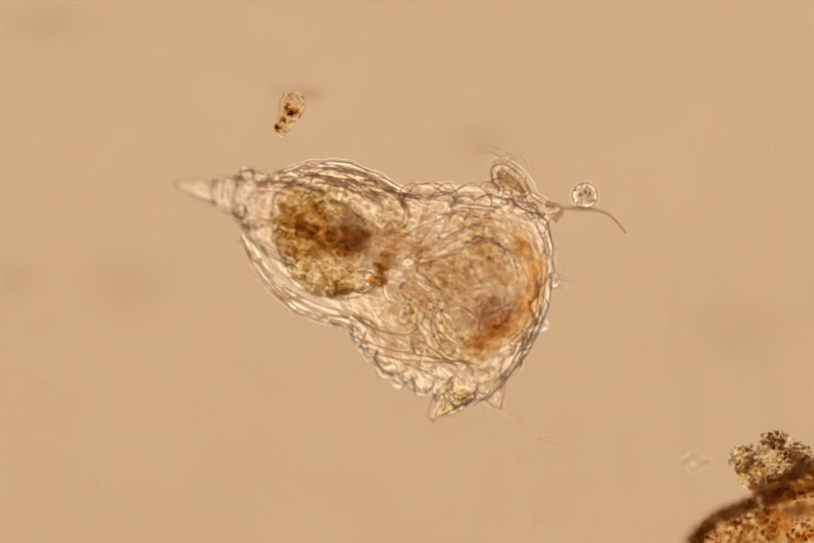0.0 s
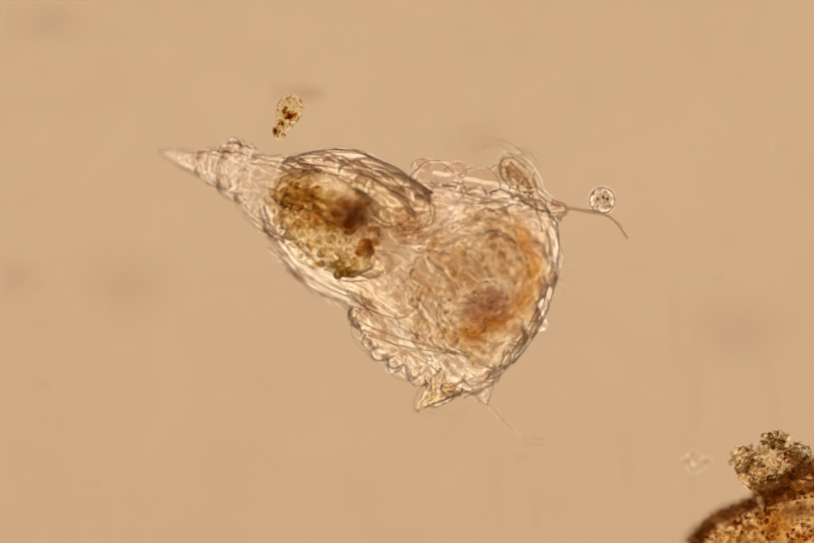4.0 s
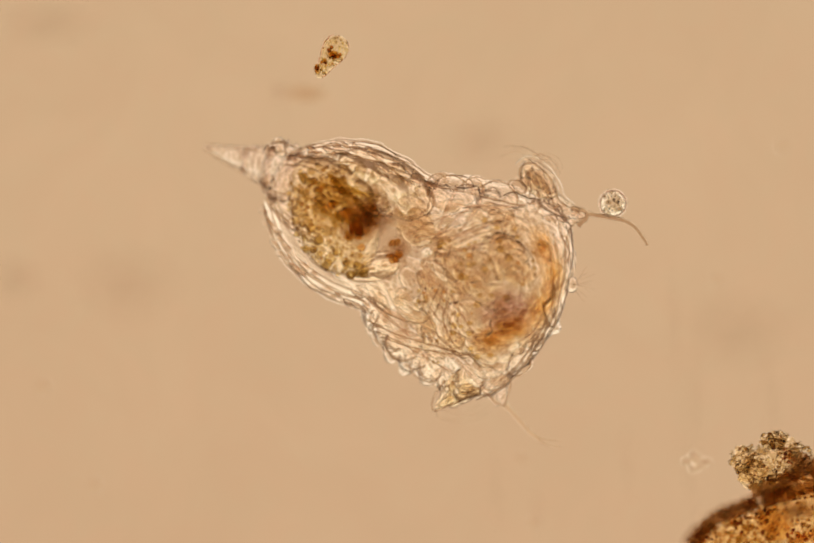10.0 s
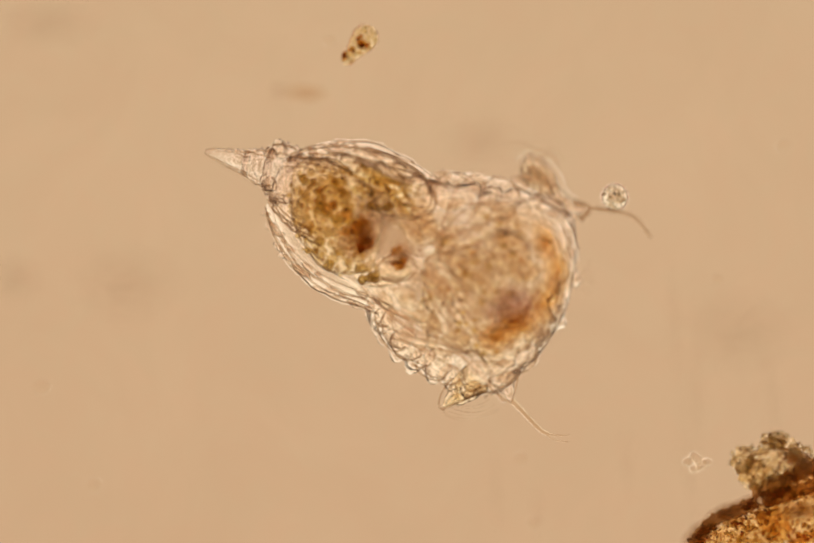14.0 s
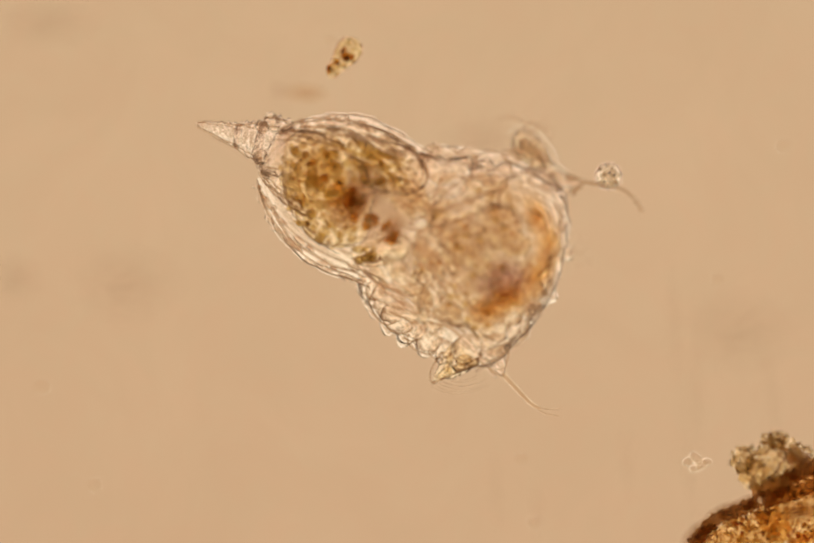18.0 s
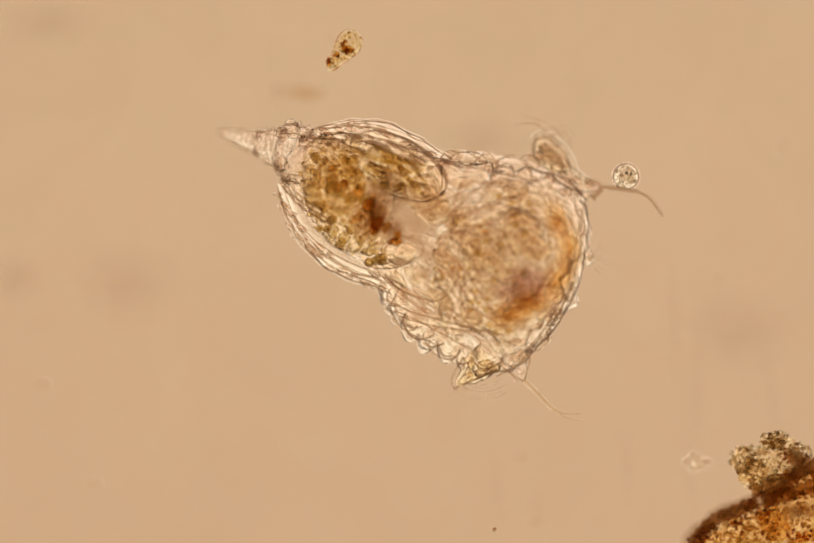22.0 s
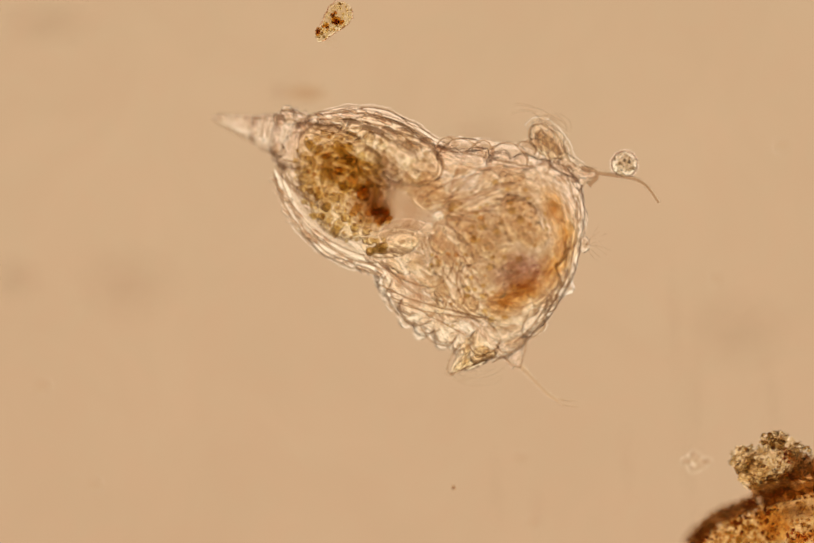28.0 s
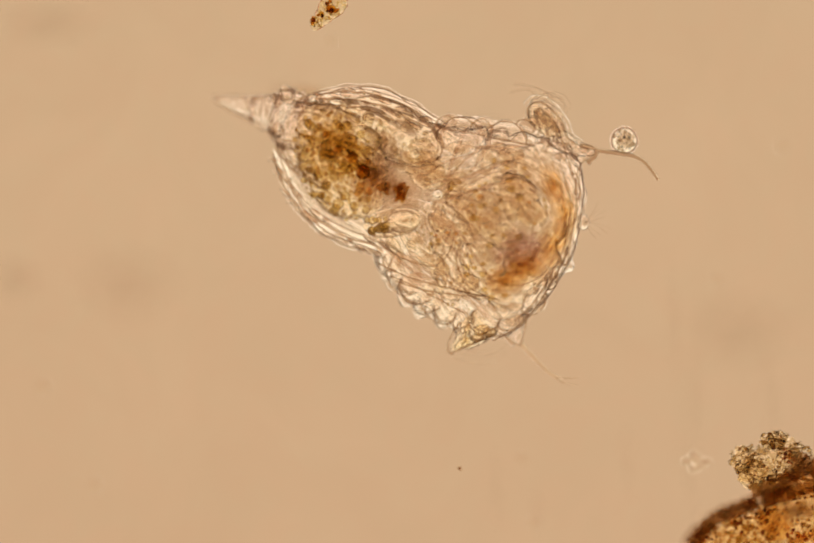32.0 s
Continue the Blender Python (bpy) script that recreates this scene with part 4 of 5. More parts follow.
def build_alga():
    ob = tagged(new("swimming_alga"), "small yellow drop-shaped flagellate with dark spots", "flagellate", kind="thing")
    line = Axis(0, 0, -90.0, (0, 0))
    part("body", mesh("body", *loft(line, [(-48, 3), (-43, 9), (-22, 14), (0, 21), (16, 25), (30, 23), (41, 14), (45, 3)], 0.8, 4, 12, rings=32, seg=36), ALGA_SKIN), ob, "granular yellow cell body")
    for x, y, rx, ry in ((3, 5, 20, 11), (-5, -14, 9, 8), (-9, -34, 9, 8)):
        cloud("dark_spot", ALGA_FOOD, ob, Vector((x * K, y * K, 14 * K)), (rx, ry, 5), 10, "brown food stain")
    rnd = random.Random(8)
    ambers = [ball_mesh("food_grain", AMBER, 2, 0.4, i) for i in range(3)]
    for i, (x, y, r) in enumerate(((-9, 9, 5), (-2, 5, 6), (5, 3, 6), (11, 8, 5), (4, 10, 5), (-8, 16, 4), (14, 13, 3.5), (-6, -13, 5), (-9, -19, 3.5), (-2, -16, 3), (-11, -33, 5), (-8, -38, 4), (-14, -29, 3), (0, -2, 3))):
        part("food_grain", ambers[i % 3], ob, "", Matrix.LocRotScale(Vector((x * K, y * K, 10 * K)), Euler((i, i, 0)), (r, r * 0.85, r)))
    oils = ball_mesh("droplet", PALE_DROP, 2, 0.15)
    for i in range(150):
        y = rnd.uniform(-42, 42)
        half = float(np.interp(y, [-40, -20, 0, 16, 30, 41], [9, 13, 20, 24, 22, 10]))
        r = rnd.uniform(1.3, 2.9)
        part("droplet", oils, ob, "", Matrix.LocRotScale(Vector((rnd.uniform(-half, half) * K, y * K, rnd.uniform(4, 16) * K)), None, (r, r, r)))
    bead = ball_mesh("rim_bead", RIM, 1, 0.2)
    for i in range(84):
        y = -42 + 86 * (i // 2) / 42
        half = float(np.interp(y, [-46, -40, -20, 0, 16, 30, 38, 44], [5, 9, 14, 20, 24.5, 23, 17, 5])) + rnd.uniform(-1, 1.6)
        r = rnd.uniform(1.0, 1.9)
        part("rim_bead", bead, ob, "", Matrix.LocRotScale(Vector(((half if i % 2 else -half) * K, y * K, rnd.uniform(2, 8) * K)), None, (r, r, r)))
    return ob


def build_ball():
    ob = tagged(new("ball_cell"), "clear round cell with dark specks beside the feeler", "cell", kind="thing")
    part("wall", mesh("wall", *lobe(PLAN, 0, 0, 0, (25, 25, 22), 0, 0.02, 20, 24, 36), BALL_SKIN), ob, "thin clear cell wall")
    rnd = random.Random(4)
    drops = [ball_mesh("droplet", BALL_DROP, 2), ball_mesh("droplet", BALL_DROP, 2, 0.2)]
    for i in range(46):
        a, q = rnd.random() * 6.28, math.sqrt(rnd.random())
        r = rnd.uniform(1.8, 4.2)
        part("droplet", drops[i % 2], ob, "", Matrix.LocRotScale(Vector((21 * q * math.cos(a) * K, 21 * q * math.sin(a) * K, 8 * K)), None, (r, r, r)))
    # added round the cell wall to give it a bright halo
    part("slime_coat", mesh("slime_coat", *lobe(PLAN, 0, 0, 0, (28, 28, 8), 0, 0.02, 20, 20, 36), HALO), ob, "thin clear coat added for the bright halo")
    bead = ball_mesh("rim_bead", RIM, 2, 0.1)
    for i in range(30):
        a = i * 2 * math.pi / 30
        part("rim_bead", bead, ob, "", Matrix.LocRotScale(Vector((25.5 * math.cos(a) * K, 25.5 * math.sin(a) * K, 0)), None, (1.9, 1.9, 1.9)))
    dark = ball_mesh("dark_speck", SPECK, 2, 0.3)
    for x, y, r in ((1, 7, 3.4), (10, 5, 2.8), (-6, -11, 2.2), (-10, 3, 1.4), (9, -9, 1.4), (-12, -6, 1.2), (-4, 13, 1.4), (15, 10, 1.2), (1, -14, 1.4), (-16, 0, 1.2), (17, -4, 1.2), (6, 17, 1.2), (-15, -12, 1.1), (-9, 17, 1.1), (13, -13, 1.2), (-2, -5, 1.2), (5, -4, 1.1), (-18, 8, 1.1), (18, 5, 1.1), (-3, -18, 1.1), (8, -17, 1.1), (-11, 10, 1.2), (11, 14, 1.1)):
        part("dark_speck", dark, ob, "", Matrix.LocRotScale(Vector((x * K, y * K, 14 * K)), None, (r, r, r)))
    return ob


def build_mote():
    return tagged(new("mote", mesh("mote", *lobe(PLAN, 0, 0, 0, (4.2, 3.1, 3), 20, 0.2, 4, 10, 14), BROWN_STRAND)), "tiny brown speck drifting in the water", "mote", kind="thing")


def edge_of_clump(x):
    return float(np.interp(x, [1325, 1360, 1390, 1450, 1456, 1500, 1568, 1640], [1050, 1002, 982, 962, 930, 908, 872, 862]))


def build_debris():
    ob = tagged(new("detritus_clump"), "brown granular clump of detritus lying on the slide", "detritus", kind="thing")
    rnd = random.Random(5)
    plane = Axis(0, 0, 0, (784, 523))
    kinds = [ball_mesh("grain", GRAIN, 2, 0.7, i) for i in range(6)]
    pales = [ball_mesh("pale_grain", PALE_GRAIN, 2, 0.7, i) for i in range(6)]
    rusts = [ball_mesh("rust_grain", RUST_GRAIN, 2, 0.6, i) for i in range(4)]
    for x, y, rx, ry, a in ((1430, 1048, 98, 50, 27), (1545, 975, 82, 58, 33), (1610, 1080, 90, 70, 0)):
        part("lump", mesh("lump", *lobe(plane, x, -y, SLIDE_TOP + 75, (rx, ry, 70), a, 0.3, 34, 40, 60, x * 0.01), CLUMP), ob, "amber translucent lump")
    for x, y, rx, ry, a, z in ((1487, 897, 60, 40, 30, -30), (1492, 848, 24, 18, 10, 10), (1431, 886, 21, 24, 0, -10), (1450, 915, 30, 28, 40, 0)):
        part("pale_lump", mesh("pale_lump", *lobe(plane, x, -y, z, (rx, ry, 0.5 * ry), a, 0.35, 18, 30, 44, x * 0.03), PALE_CLUMP), ob, "pale granular lump")
    for pts, r in (([(1332, 1050), (1372, 1006), (1412, 986), (1458, 966)], 12), ([(1448, 944), (1490, 938), (1545, 908), (1600, 890)], 15), ([(1470, 968), (1520, 952), (1580, 930)], 14)):
        part("strand", mesh("strand", *strand([at(x, y, -75) for x, y in pts], r, r * 0.9, 18, 60, 0.5), BROWN_STRAND), ob, "dark brown strand")
    # soft-edged clouds imitate the blur and dark of the strands
    for x, y, rx, ry, a in ((1345, 1030, 46, 24, 42), (1395, 990, 52, 22, 24), (1440, 972, 46, 20, 20), (1500, 950, 60, 32, 20), (1548, 900, 40, 24, 20), (1536, 884, 24, 20, 0), (1540, 985, 50, 24, 10)):
        cloud("brown_haze", HAZE, ob, at(x, y, -90), (rx, ry, 8), a, "soft brown cloud blurring the clump's dark parts")

    def heap(shapes, name, places, single, material, label):
        """Grains at places (x, y, z, size): the first ones singly, the rest joined."""
        rest_v, rest_f = [], []
        for n, (x, y, z, r) in enumerate(places):
            m = Matrix.LocRotScale(at(x, y, z), Euler((rnd.random() * 6, rnd.random() * 6, 0)), (r, r * rnd.uniform(0.6, 1), r * 0.8))
            src = shapes[n % len(shapes)]
            if n < single:
                part(name, src, ob, "", m)
            else:
                base = len(rest_v)
                rest_v += [m @ v.co for v in src.vertices]
                rest_f += [tuple(base + k for k in f.vertices) for f in src.polygons]
        if rest_v:
            tagged(part("sediment_bed", mesh("sediment_bed", rest_v, rest_f, material), ob, label), kind="stuff")

    some = []
    while len(some) < 2300:
        x, y = rnd.uniform(1325, 1640), rnd.uniform(865, 1110)
        below = y - edge_of_clump(x)
        if below > rnd.uniform(0, 8) and (x < 1500 or y < 960 or rnd.random() < 0.45):
            some.append((0 if below < 26 else 1, x, y, rnd.uniform(1.6, 3.5) if rnd.random() < 0.84 else rnd.uniform(3.8, 6.6)))
    some.sort(key=lambda g: g[0])
    heap(kinds, "grain", [(x, y, rnd.uniform(-80, 20), r) for far, x, y, r in some], 290, GRAIN, "heap of fine brown grit")
    some = []
    for cx, cy, rx, ry, count in ((1490, 893, 62, 44, 560), (1493, 848, 25, 17, 180), (1430, 886, 24, 28, 150), (1540, 870, 26, 16, 110)):
        for i in range(count):
            a, q = rnd.random() * 6.28, rnd.random() ** 0.42
            edge = 1.0 + 0.16 * math.sin(3 * a + cx) + 0.10 * math.sin(7 * a)
            r = rnd.uniform(1.6, 2.9) if i % 6 else rnd.uniform(3, 4.8)
            some.append((cx + rx * q * edge * math.cos(a), cy + ry * q * edge * math.sin(a), rnd.uniform(-25, 45), r))
    rnd.shuffle(some)
    heap(pales, "pale_grain", some, 295, PALE_GRAIN, "heap of fine pale grit")
    some = []
    for cx, cy, rx, ry, count in ((1516, 870, 9, 7, 8), (1534, 884, 26, 11, 22), (1527, 916, 9, 7, 8), (1446, 966, 7, 6, 6), (1470, 990, 14, 9, 12), (1420, 1000, 22, 10, 14), (1540, 1030, 26, 12, 18), (1360, 1030, 18, 14, 14)):
        for i in range(count):
            a, q = rnd.random() * 6.28, math.sqrt(rnd.random())
            some.append((cx + rx * q * math.cos(a), cy + ry * q * math.sin(a), rnd.uniform(-20, 30), rnd.uniform(2, 4.8)))
    heap(rusts, "rust_grain", some, 300, RUST_GRAIN, "")
    return ob


def build_marks():
    for x, y, rx, ry in ((240, 545, 120, 95), (25, 535, 60, 60), (90, 40, 110, 60), (1420, 640, 120, 100), (930, 270, 90, 60)):
        ob = cloud("dust_smudge", SMUDGE, None, at(x, y, SLIDE_TOP + 16), (rx, ry, 12), 0, "")
        tagged(ob, "faint grey dust smudge settled on the slide", "dust", "dust on the slide", "thing")
    for x, y, ry, a in ((1300, 620, 150, 4), (1345, 760, 130, 3), (1330, 930, 110, 5), (955, 940, 90, 4), (1210, 900, 80, 3), (1490, 760, 120, 6), (1035, 985, 70, 2)):
        ob = cloud("streak", STREAK, None, at(x, y, SLIDE_TOP + 9), (22, ry, 8), a, "")
        tagged(ob, "faint grey wipe streak on the slide", "streak", "wipe streaks on the slide", "thing")
    for x, y, r in ((637, 77, 12), (1510, 280, 13), (1005, 885, 14), (1030, 1008, 13), (1384, 538, 11), (78, 745, 16), (180, 935, 14)):
        ob = tagged(new("droplet", mesh("droplet", *lobe(Axis(0, 0, 0, (784, 523)), x, -y, SLIDE_TOP + 6, (r, r * 0.9, 6), 0, 0.05, 12, 12, 20, x), FAINT_DROP)), "faint clear droplet on the slide", "droplet", "faint droplets on the slide", "thing")
    ob = cloud("rust_flake", RUST, None, at(588, 178, SLIDE_TOP + 8), (52, 24, 8), -3)
    end = cloud("grey_end", SMUDGE, ob, Vector((0, 0, 0)), (1, 1, 1), 0, "grey end of the flake")
    end.matrix_basis = Matrix.LocRotScale(Vector((-1.0, 0.1, -0.4)), None, (0.5, 1.1, 0.8))
    tagged(ob, "faint rusty rod-shaped flake on the slide", "flake", kind="thing")
    ob = tagged(new("clear_crystal"), "small clear crystal cluster lying over the slide", "crystal", kind="thing")
    for x, y, rx, ry, a in ((1326, 890, 11, 9, 20), (1340, 881, 13, 9, -30), (1352, 896, 12, 8, 40), (1340, 903, 13, 7, 10), (1362, 890, 9, 7, -20)):
        part("crystal", mesh("crystal", *lobe(Axis(0, 0, 0, (784, 523)), x, -y, SLIDE_TOP + 92, (rx, ry, 7), a, 0.3, 10, 14, 22, x * 0.3), CRYSTAL), ob)
    # drop added for the bright middle of the blurred cluster
    part("crystal_glint", vacuole_mesh(), ob, "pointed drop that brightens the crystal's middle", Matrix.LocRotScale(at(1343, 892, SLIDE_TOP + 104), None, (8, 6, 3)))


build_slide()
build_lamp()
rotifer, P = build_rotifer()
alga = build_alga()
ball = build_ball()
mote = build_mote()
build_debris()
build_marks()


def motions():
    # seconds, the upper feeler's tip in the plan, and the body's lean in degrees
    trail = [(0, 1073, 402, 5.4), (0.5, 1081, 406, 4.2), (1, 1090, 410, 3.5), (1.5, 1093, 412, 3.0), (1.9, 1099, 416, 2.2), (2, 1085, 405, 2.2), (2.3, 1066, 397, 2.4),
             (2.5, 1069, 397, 2.0), (3, 1080, 404, 0.1), (3.5, 1080, 400, -0.3), (5.5, 1099, 407, -1.4), (6, 1102, 409, -1.6), (7, 1113, 415, -1.8), (8, 1116, 415, -1.4),
             (9, 1118, 410, -0.6), (10, 1121, 412, -0.8), (11, 1122, 412, -0.7), (12, 1119, 400, 0.0), (13, 1127, 403, 0.3), (14, 1125, 401, 0.7), (14.5, 1125, 398, 0.8),
             (16.5, 1098, 354, 0.4), (17, 1090, 343, 0.9), (17.5, 1098, 343, 0.7), (18, 1109, 351, 0.5), (18.5, 1113, 352, 1.1), (19, 1114, 342, 0.2), (20, 1130, 351, 0.8),
             (21, 1142, 357, 0.8), (22, 1148, 360, 0.9), (23, 1152, 364, 0.7), (23.5, 1153, 364, 0.7), (24, 1139, 348, 0.5), (24.5, 1118, 332, 0.2), (25, 1116, 329, 0.1),
             (25.5, 1110, 322, 0.2), (27.5, 1135, 329, 0.8), (28, 1141, 334, 0.8), (29, 1142, 332, 0.8), (29.5, 1130, 312, 0.8), (30, 1115, 292, 1.0), (30.5, 1115, 291, 1.0),
             (31, 1119, 285, 1.2), (31.5, 1129, 288, 1.2), (32, 1139, 291, 1.2)]
    rows = []
    for t, x, y, lean in trail:
        turn = pose(0, 0, 0, 0, 0, lean) @ pose(0, 0, 0, 8, -10, 0)
        rows.append((t, Matrix.Translation(at(x, y, 40)) @ turn @ Matrix.Translation(-spot(1127, 403))))
    walk(rotifer, rows)
    # how far the body is stretched (1) or drawn in (-1)
    stretch = [(0, 0.05), (1.5, 0), (1.9, 0), (2.0, -1), (2.1, -0.6), (2.2, -0.3), (2.3, 0), (2.5, 0.5), (3, 0.45), (3.5, 0.85), (5.5, 0.1), (6, 0), (14.5, 0), (16.3, 1), (16.7, 1), (17, 0.9),
               (17.5, 0.2), (18, 0), (18.6, 0), (19, -0.22), (19.4, 0), (23.8, 0), (24, 0.5), (24.2, 0.75), (24.4, 0.45), (24.6, 0.5), (25, 1), (25.5, 0.9), (27.5, 0), (29.1, 0), (29.2, -1), (29.4, -0.1), (29.6, 0.6),
               (30, 0.5), (30.5, 0.5), (30.8, 0.1), (31, 0), (32, 0)]
    along = (BODY.local(1, 0) - BODY.local(0, 0)) / K

    # the foot bends upwards for a moment
    bend = [(0, 0), (23.7, 0), (24.0, -26), (24.4, -6), (25, 0), (32, 0)]

    def shifted(ob, out, pull, sway=0.0, bends=0.0, drawn=(0, 0), roll=0.0, yaw=0.0, drift=((0, 0, 0),), lift=0.0):
        """out: the shift in the plan when stretched; pull and drawn: the shift along the body and in the plan when drawn in;
        roll: the turn about the body's length when stretched, which shows the flat body from its narrower side; yaw: the turn in the plan;
        drift: seconds and a shift in the plan besides; lift: how far it rises when stretched."""
        middle = Matrix.Translation(BODY.local(160, 0))
        rest = ob.matrix_basis.copy()
        moved = []
        for t in sorted({t for t, c in stretch} | {t for t, c in bend} | set(range(33))):
            c = float(np.interp(t, [r[0] for r in stretch], [r[1] for r in stretch]))
            d = Vector((math.sin(1.7 * t + sway), math.cos(1.3 * t + 2 * sway), 0)) * (sway * K) + Vector((out[0] * K, -out[1] * K, 0)) * max(c, 0.0) + along * (pull * K * max(-c, 0.0))
            d += Vector((drawn[0] * K, -drawn[1] * K, 0)) * max(-c, 0.0)
            d += Vector((0, -K, 0)) * (bends * float(np.interp(t, [r[0] for r in bend], [r[1] for r in bend])))
            d += Vector([k * K * float(np.interp(t, [r[0] for r in drift], [r[n] for r in drift])) for k, n in ((1, 1), (-1, 2))] + [lift * K * max(c, 0.0)])
            about = middle @ Matrix.Rotation(radians(roll * max(c, 0.0) ** 2), 4, along) @ pose(0, 0, 0, 0, 0, yaw * max(c, 0.0)) @ middle.inverted()
            moved.append((t, Matrix.Translation(d) @ about @ Matrix.LocRotScale(rest.to_translation(), rest.to_quaternion(), None)))
        walk(ob, moved)

    GUT_DRIFT = ((0, 20, 8), (3, 20, 8), (7, 12, 4), (12, 4, 0), (32, 2, 0))
    shifted(P["trunk"], (45, 29), 62, drawn=(-6, -16), roll=33, drift=((0, -2, 5),))
    shifted(P["brain"], (38, 8), 0)
    shifted(P["lower_ear"], (2, 14), 0, drawn=(12, -34))
    shifted(P["lower_feeler"], (5, 12), 0)
    shifted(P["head"], (18, 8), 0, drift=((0, -4, 4),))
    shifted(P["middle_trunk"], (34, 20), 58, drawn=(-20, 30), roll=20)
    shifted(P["inner_trunk"], (0, 0), 60, roll=14)
    shifted(P["neck"], (-36, 8), 75, lift=20)
    shifted(P["foot_base"], (-66, 8), 92, 0.0, 0.7, drift=((0, 0, -5),), lift=40)
    shifted(P["foot_middle"], (-66, 11), 140, 0.0, 0.9, drift=((0, 0, -5),), lift=58)
    shifted(P["toe"], (-64, 12), 195, 0.0, 1.1, drift=((0, 0, -5),), lift=75)
    shifted(P["gut"], (20, 2), 45, 2.0, roll=24, yaw=36, drift=GUT_DRIFT)
    shifted(P["rear_gut"], (-44, -16), 50, 2.5, roll=35, drift=GUT_DRIFT)
    shifted(P["olive"], (18, 2), 45, yaw=36, drift=GUT_DRIFT)
    shifted(P["shade"], (8, 22), 45)
    shifted(P["stomach"], (66, 40), 45, 3.0)
    shifted(P["lower_lobe"], (30, 15), 40, 2.0, drift=((0, -12, -5), (8, -12, -5), (13, 7, 3), (19, 22, 24), (20, 10, 14), (23, -8, 15), (28, 10, 18), (32, 14, 20)))
    for ob, side in zip(P["folds"], P["fold_side"]):
        if side:
            shifted(ob, (9, -28) if side > 0 else (-9, 12), 0)
    # food masses churned about in the gut
    churn = [[(0, 730, 424), (2, 735, 420), (3, 731, 418), (6, 709, 400), (7, 712, 398), (8, 712, 396), (10, 706, 416), (12, 700, 439), (14, 694, 450), (17, 700, 455), (18, 693, 440), (20, 699, 449), (22, 695, 453), (23, 692, 449), (25, 756, 410), (28, 700, 455), (32, 708, 450)],
             [(0, 791, 467), (2, 760, 478), (3, 792, 462), (6, 700, 450), (7, 768, 461), (8, 775, 457), (10, 773, 470), (12, 780, 475), (14, 773, 485), (17, 770, 480), (18, 772, 488), (20, 760, 485), (22, 736, 478), (23, 747, 464), (25, 765, 484), (28, 721, 464), (32, 748, 462)],
             [(0, 773, 503), (2, 745, 490), (3, 775, 492), (6, 680, 452), (7, 737, 467), (8, 740, 471), (10, 690, 440), (12, 715, 470), (14, 705, 462), (17, 735, 470), (20, 715, 465), (22, 705, 462), (23, 735, 472), (25, 796, 479), (28, 718, 472), (32, 762, 467)]]
    for ob, path in zip(P["food"], churn):
        walk(ob, [(t, Matrix.Translation(spot(x, y, 45)) @ pose(0, 0, 0, 0, 0, 3 * t)) for t, x, y in path])
    food = [(0, 640, 410), (7, 645, 405), (10, 680, 385), (12, 728, 368), (14, 742, 366), (15.5, 775, 378), (17, 785, 385), (18, 745, 368), (20, 745, 366), (23, 740, 366), (24, 700, 385), (25, 735, 392), (28, 670, 395), (32, 650, 400)]
    walk(P["drift"], [(t, Matrix.Translation(spot(x, y, 30)) @ pose(0, 0, 0, 0, 0, -25)) for t, x, y in food])
    # beating cilia
    for k, ob in enumerate(P["upper_cilia"] + P["lower_cilia"]):
        mid = spot(1046, 318, 12) if ob in P["upper_cilia"] else spot(892, 745, 8)
        beat = [(0.25 * i, Matrix.Translation(mid) @ pose(0, 0, 0, 0, 0, 6 * math.sin(2.3 * i + k)) @ Matrix.Translation(-mid)) for i in range(129)]
        walk(ob, beat)
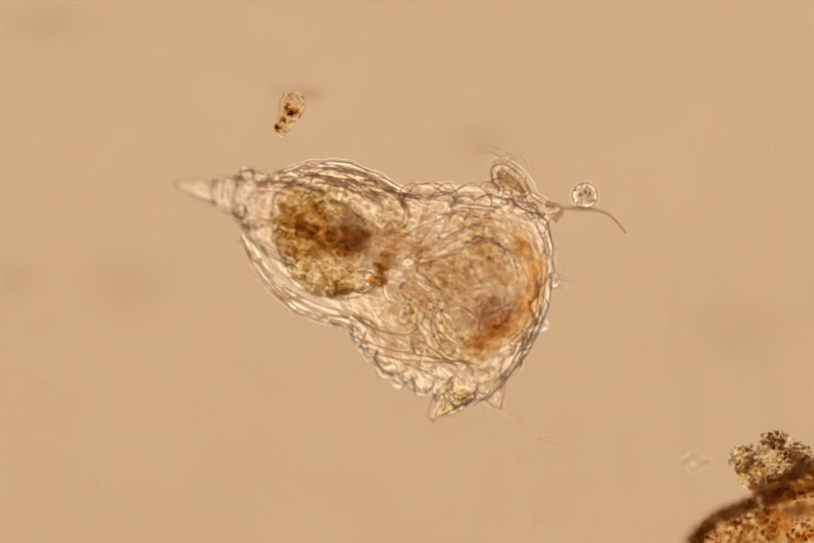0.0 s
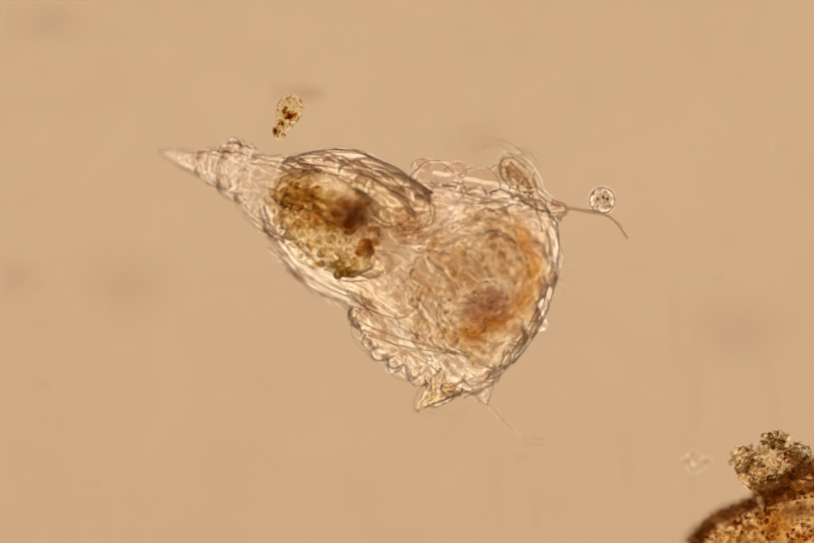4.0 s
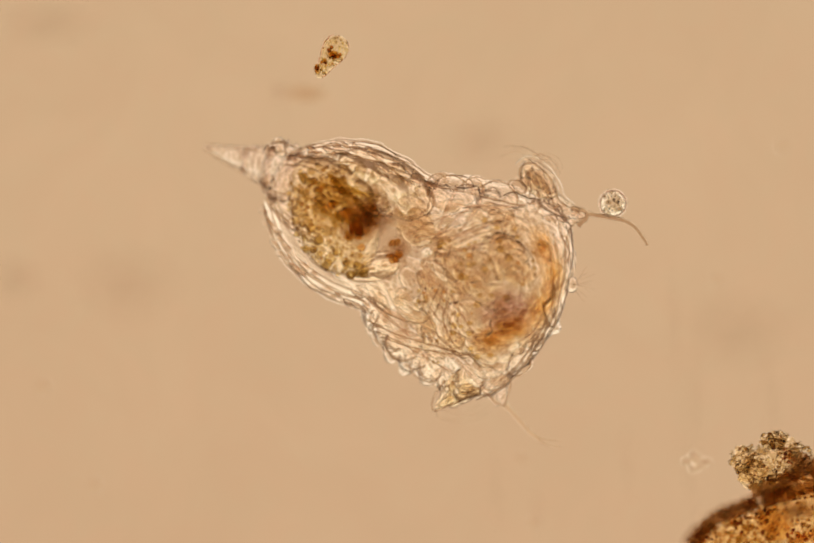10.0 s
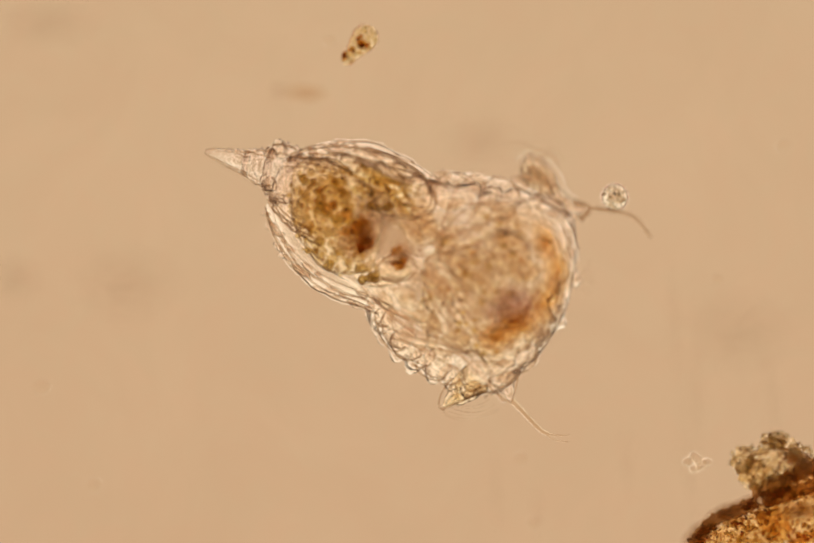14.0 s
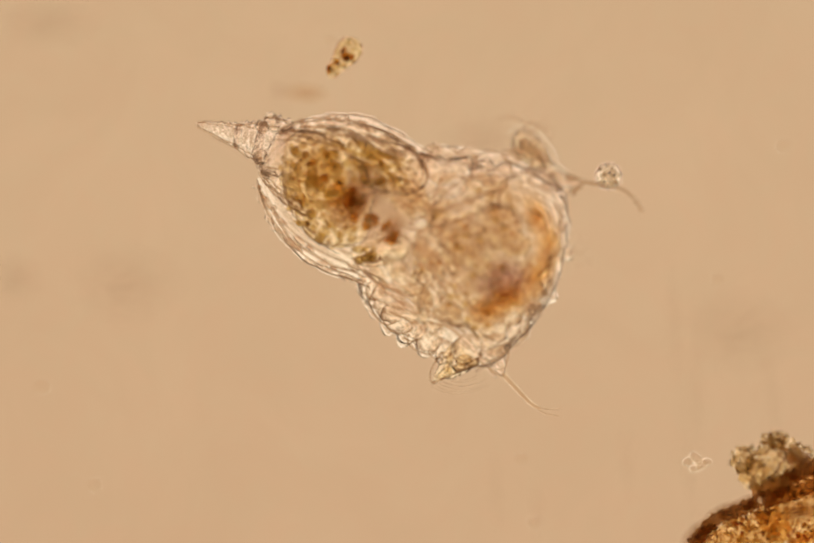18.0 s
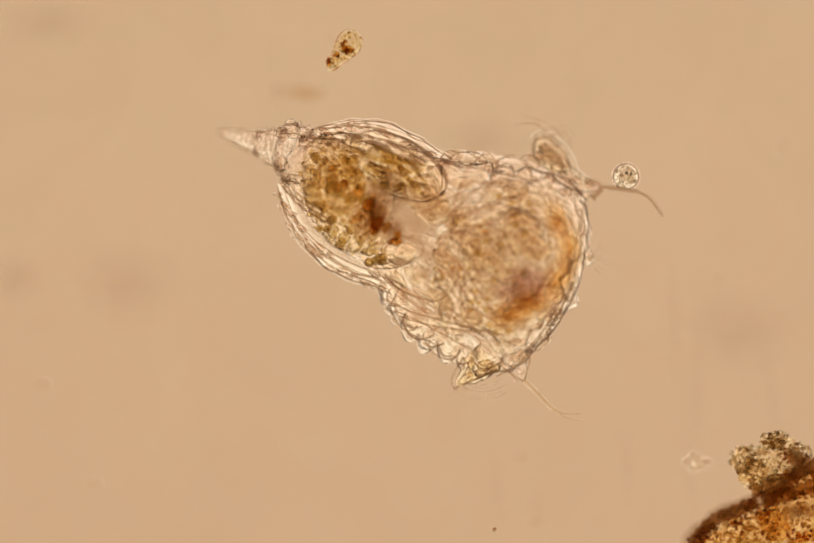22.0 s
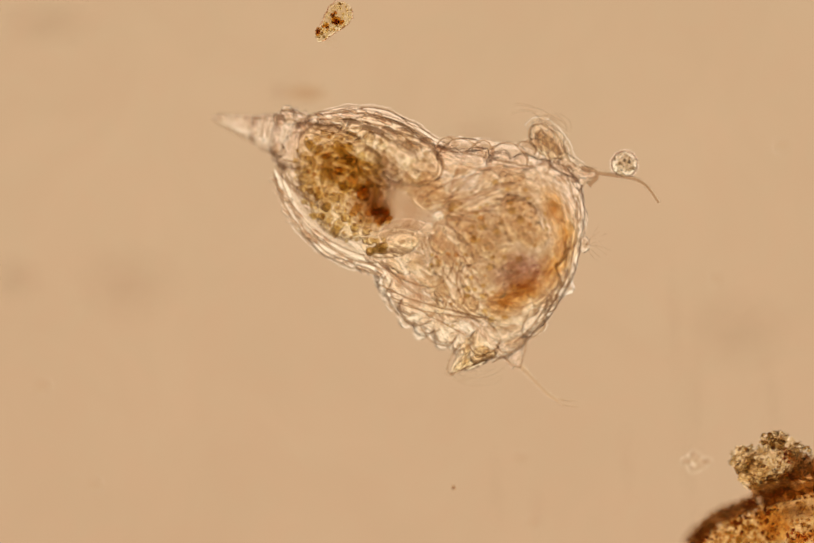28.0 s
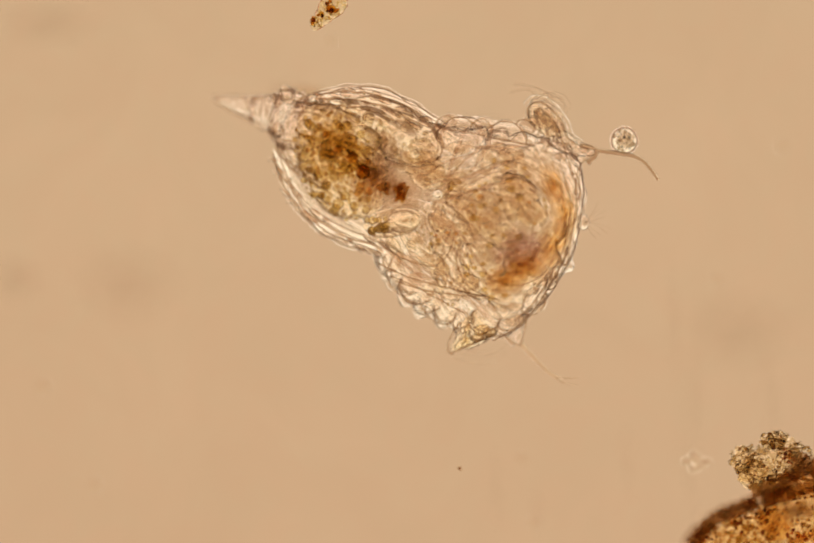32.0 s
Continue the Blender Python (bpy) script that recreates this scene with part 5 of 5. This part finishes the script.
    # the flagellate: seconds, its place in the plan, and its lean
    swim = [(0, 556, 217, 23), (0.5, 571, 204, 23), (1, 580, 198, 21), (1.5, 590, 200, 20), (2, 596, 196, 19), (2.5, 543, 236, 18), (3, 561, 215, 18), (3.5, 546, 233, 20), (5.5, 595, 155, 26),
            (6, 600, 145, 27), (7, 618, 135, 28), (8, 626, 123, 30), (9, 633, 118, 31), (10, 637, 107, 32), (11, 646, 100, 34), (12, 658, 92, 36), (13, 669, 87, 37), (14, 692, 86, 38), (14.5, 674, 101, 37),
            (16.5, 636, 158, 32), (17, 626, 166, 33), (17.5, 650, 128, 35), (18, 662, 110, 36), (19, 668, 86, 38), (20, 670, 84, 38), (21, 670, 84, 38), (22, 662, 96, 37), (23, 676, 86, 37), (23.5, 683, 85, 37),
            (24, 674, 81, 38), (24.5, 640, 105, 37), (25, 632, 124, 36), (25.5, 626, 120, 36), (27.5, 636, 52, 39), (28, 642, 40, 40), (29, 654, 31, 39), (29.5, 643, 46, 38), (30, 609, 60, 37), (30.5, 597, 79, 36),
            (31, 612, 51, 38), (31.5, 626, 35, 39), (32, 632, 18, 39)]
    walk(alga, [(t, Matrix.Translation(at(x, y + 2, 5)) @ pose(0, 0, 0, 0, 0, -a)) for t, x, y, a in swim])
    roll = [(0, 1127, 377), (0.5, 1135, 384), (1, 1141, 387), (1.5, 1148, 387), (1.9, 1153, 392), (2, 1136, 372), (2.3, 1143, 375), (2.5, 1160, 376), (3, 1150, 387), (3.5, 1160, 386), (5.5, 1160, 389), (6, 1161, 390),
            (7, 1173, 397), (8, 1174, 396), (9, 1174, 390), (10, 1181, 392), (11, 1182, 396), (12, 1180, 381), (13, 1184, 383), (14, 1184, 380), (14.5, 1184, 380), (16.5, 1191, 332), (17, 1182, 332), (17.5, 1167, 332),
            (18, 1172, 340), (18.5, 1181, 340), (19, 1158, 314), (19.5, 1183, 323), (20, 1190, 329), (21, 1205, 337), (22, 1206, 340), (23, 1213, 343), (23.5, 1214, 343), (24, 1202, 319), (24.5, 1204, 318), (25, 1210, 310),
            (25.5, 1202, 308), (27.5, 1196, 309), (28, 1203, 316), (29, 1200, 314), (29.2, 1167, 278), (29.5, 1189, 283), (30, 1185, 277), (30.5, 1198, 279), (31, 1189, 268), (31.5, 1190, 270), (32, 1203, 271)]
    walk(ball, [(t, Matrix.Translation(at(x, y, -28)) @ pose(0, 0, 0, 0, 0, 14 * math.sin(t))) for t, x, y in roll])
    drift = [(0, 930, 1120), (20, 960, 1075), (23, 935, 988), (25, 860, 968), (28, 874, 940), (31, 868, 908), (32, 886, 903)]
    walk(mote, [(t, Matrix.Translation(at(x, y, -60)) @ pose(0, 0, 0, 0, 0, 9 * t)) for t, x, y in drift])


motions()
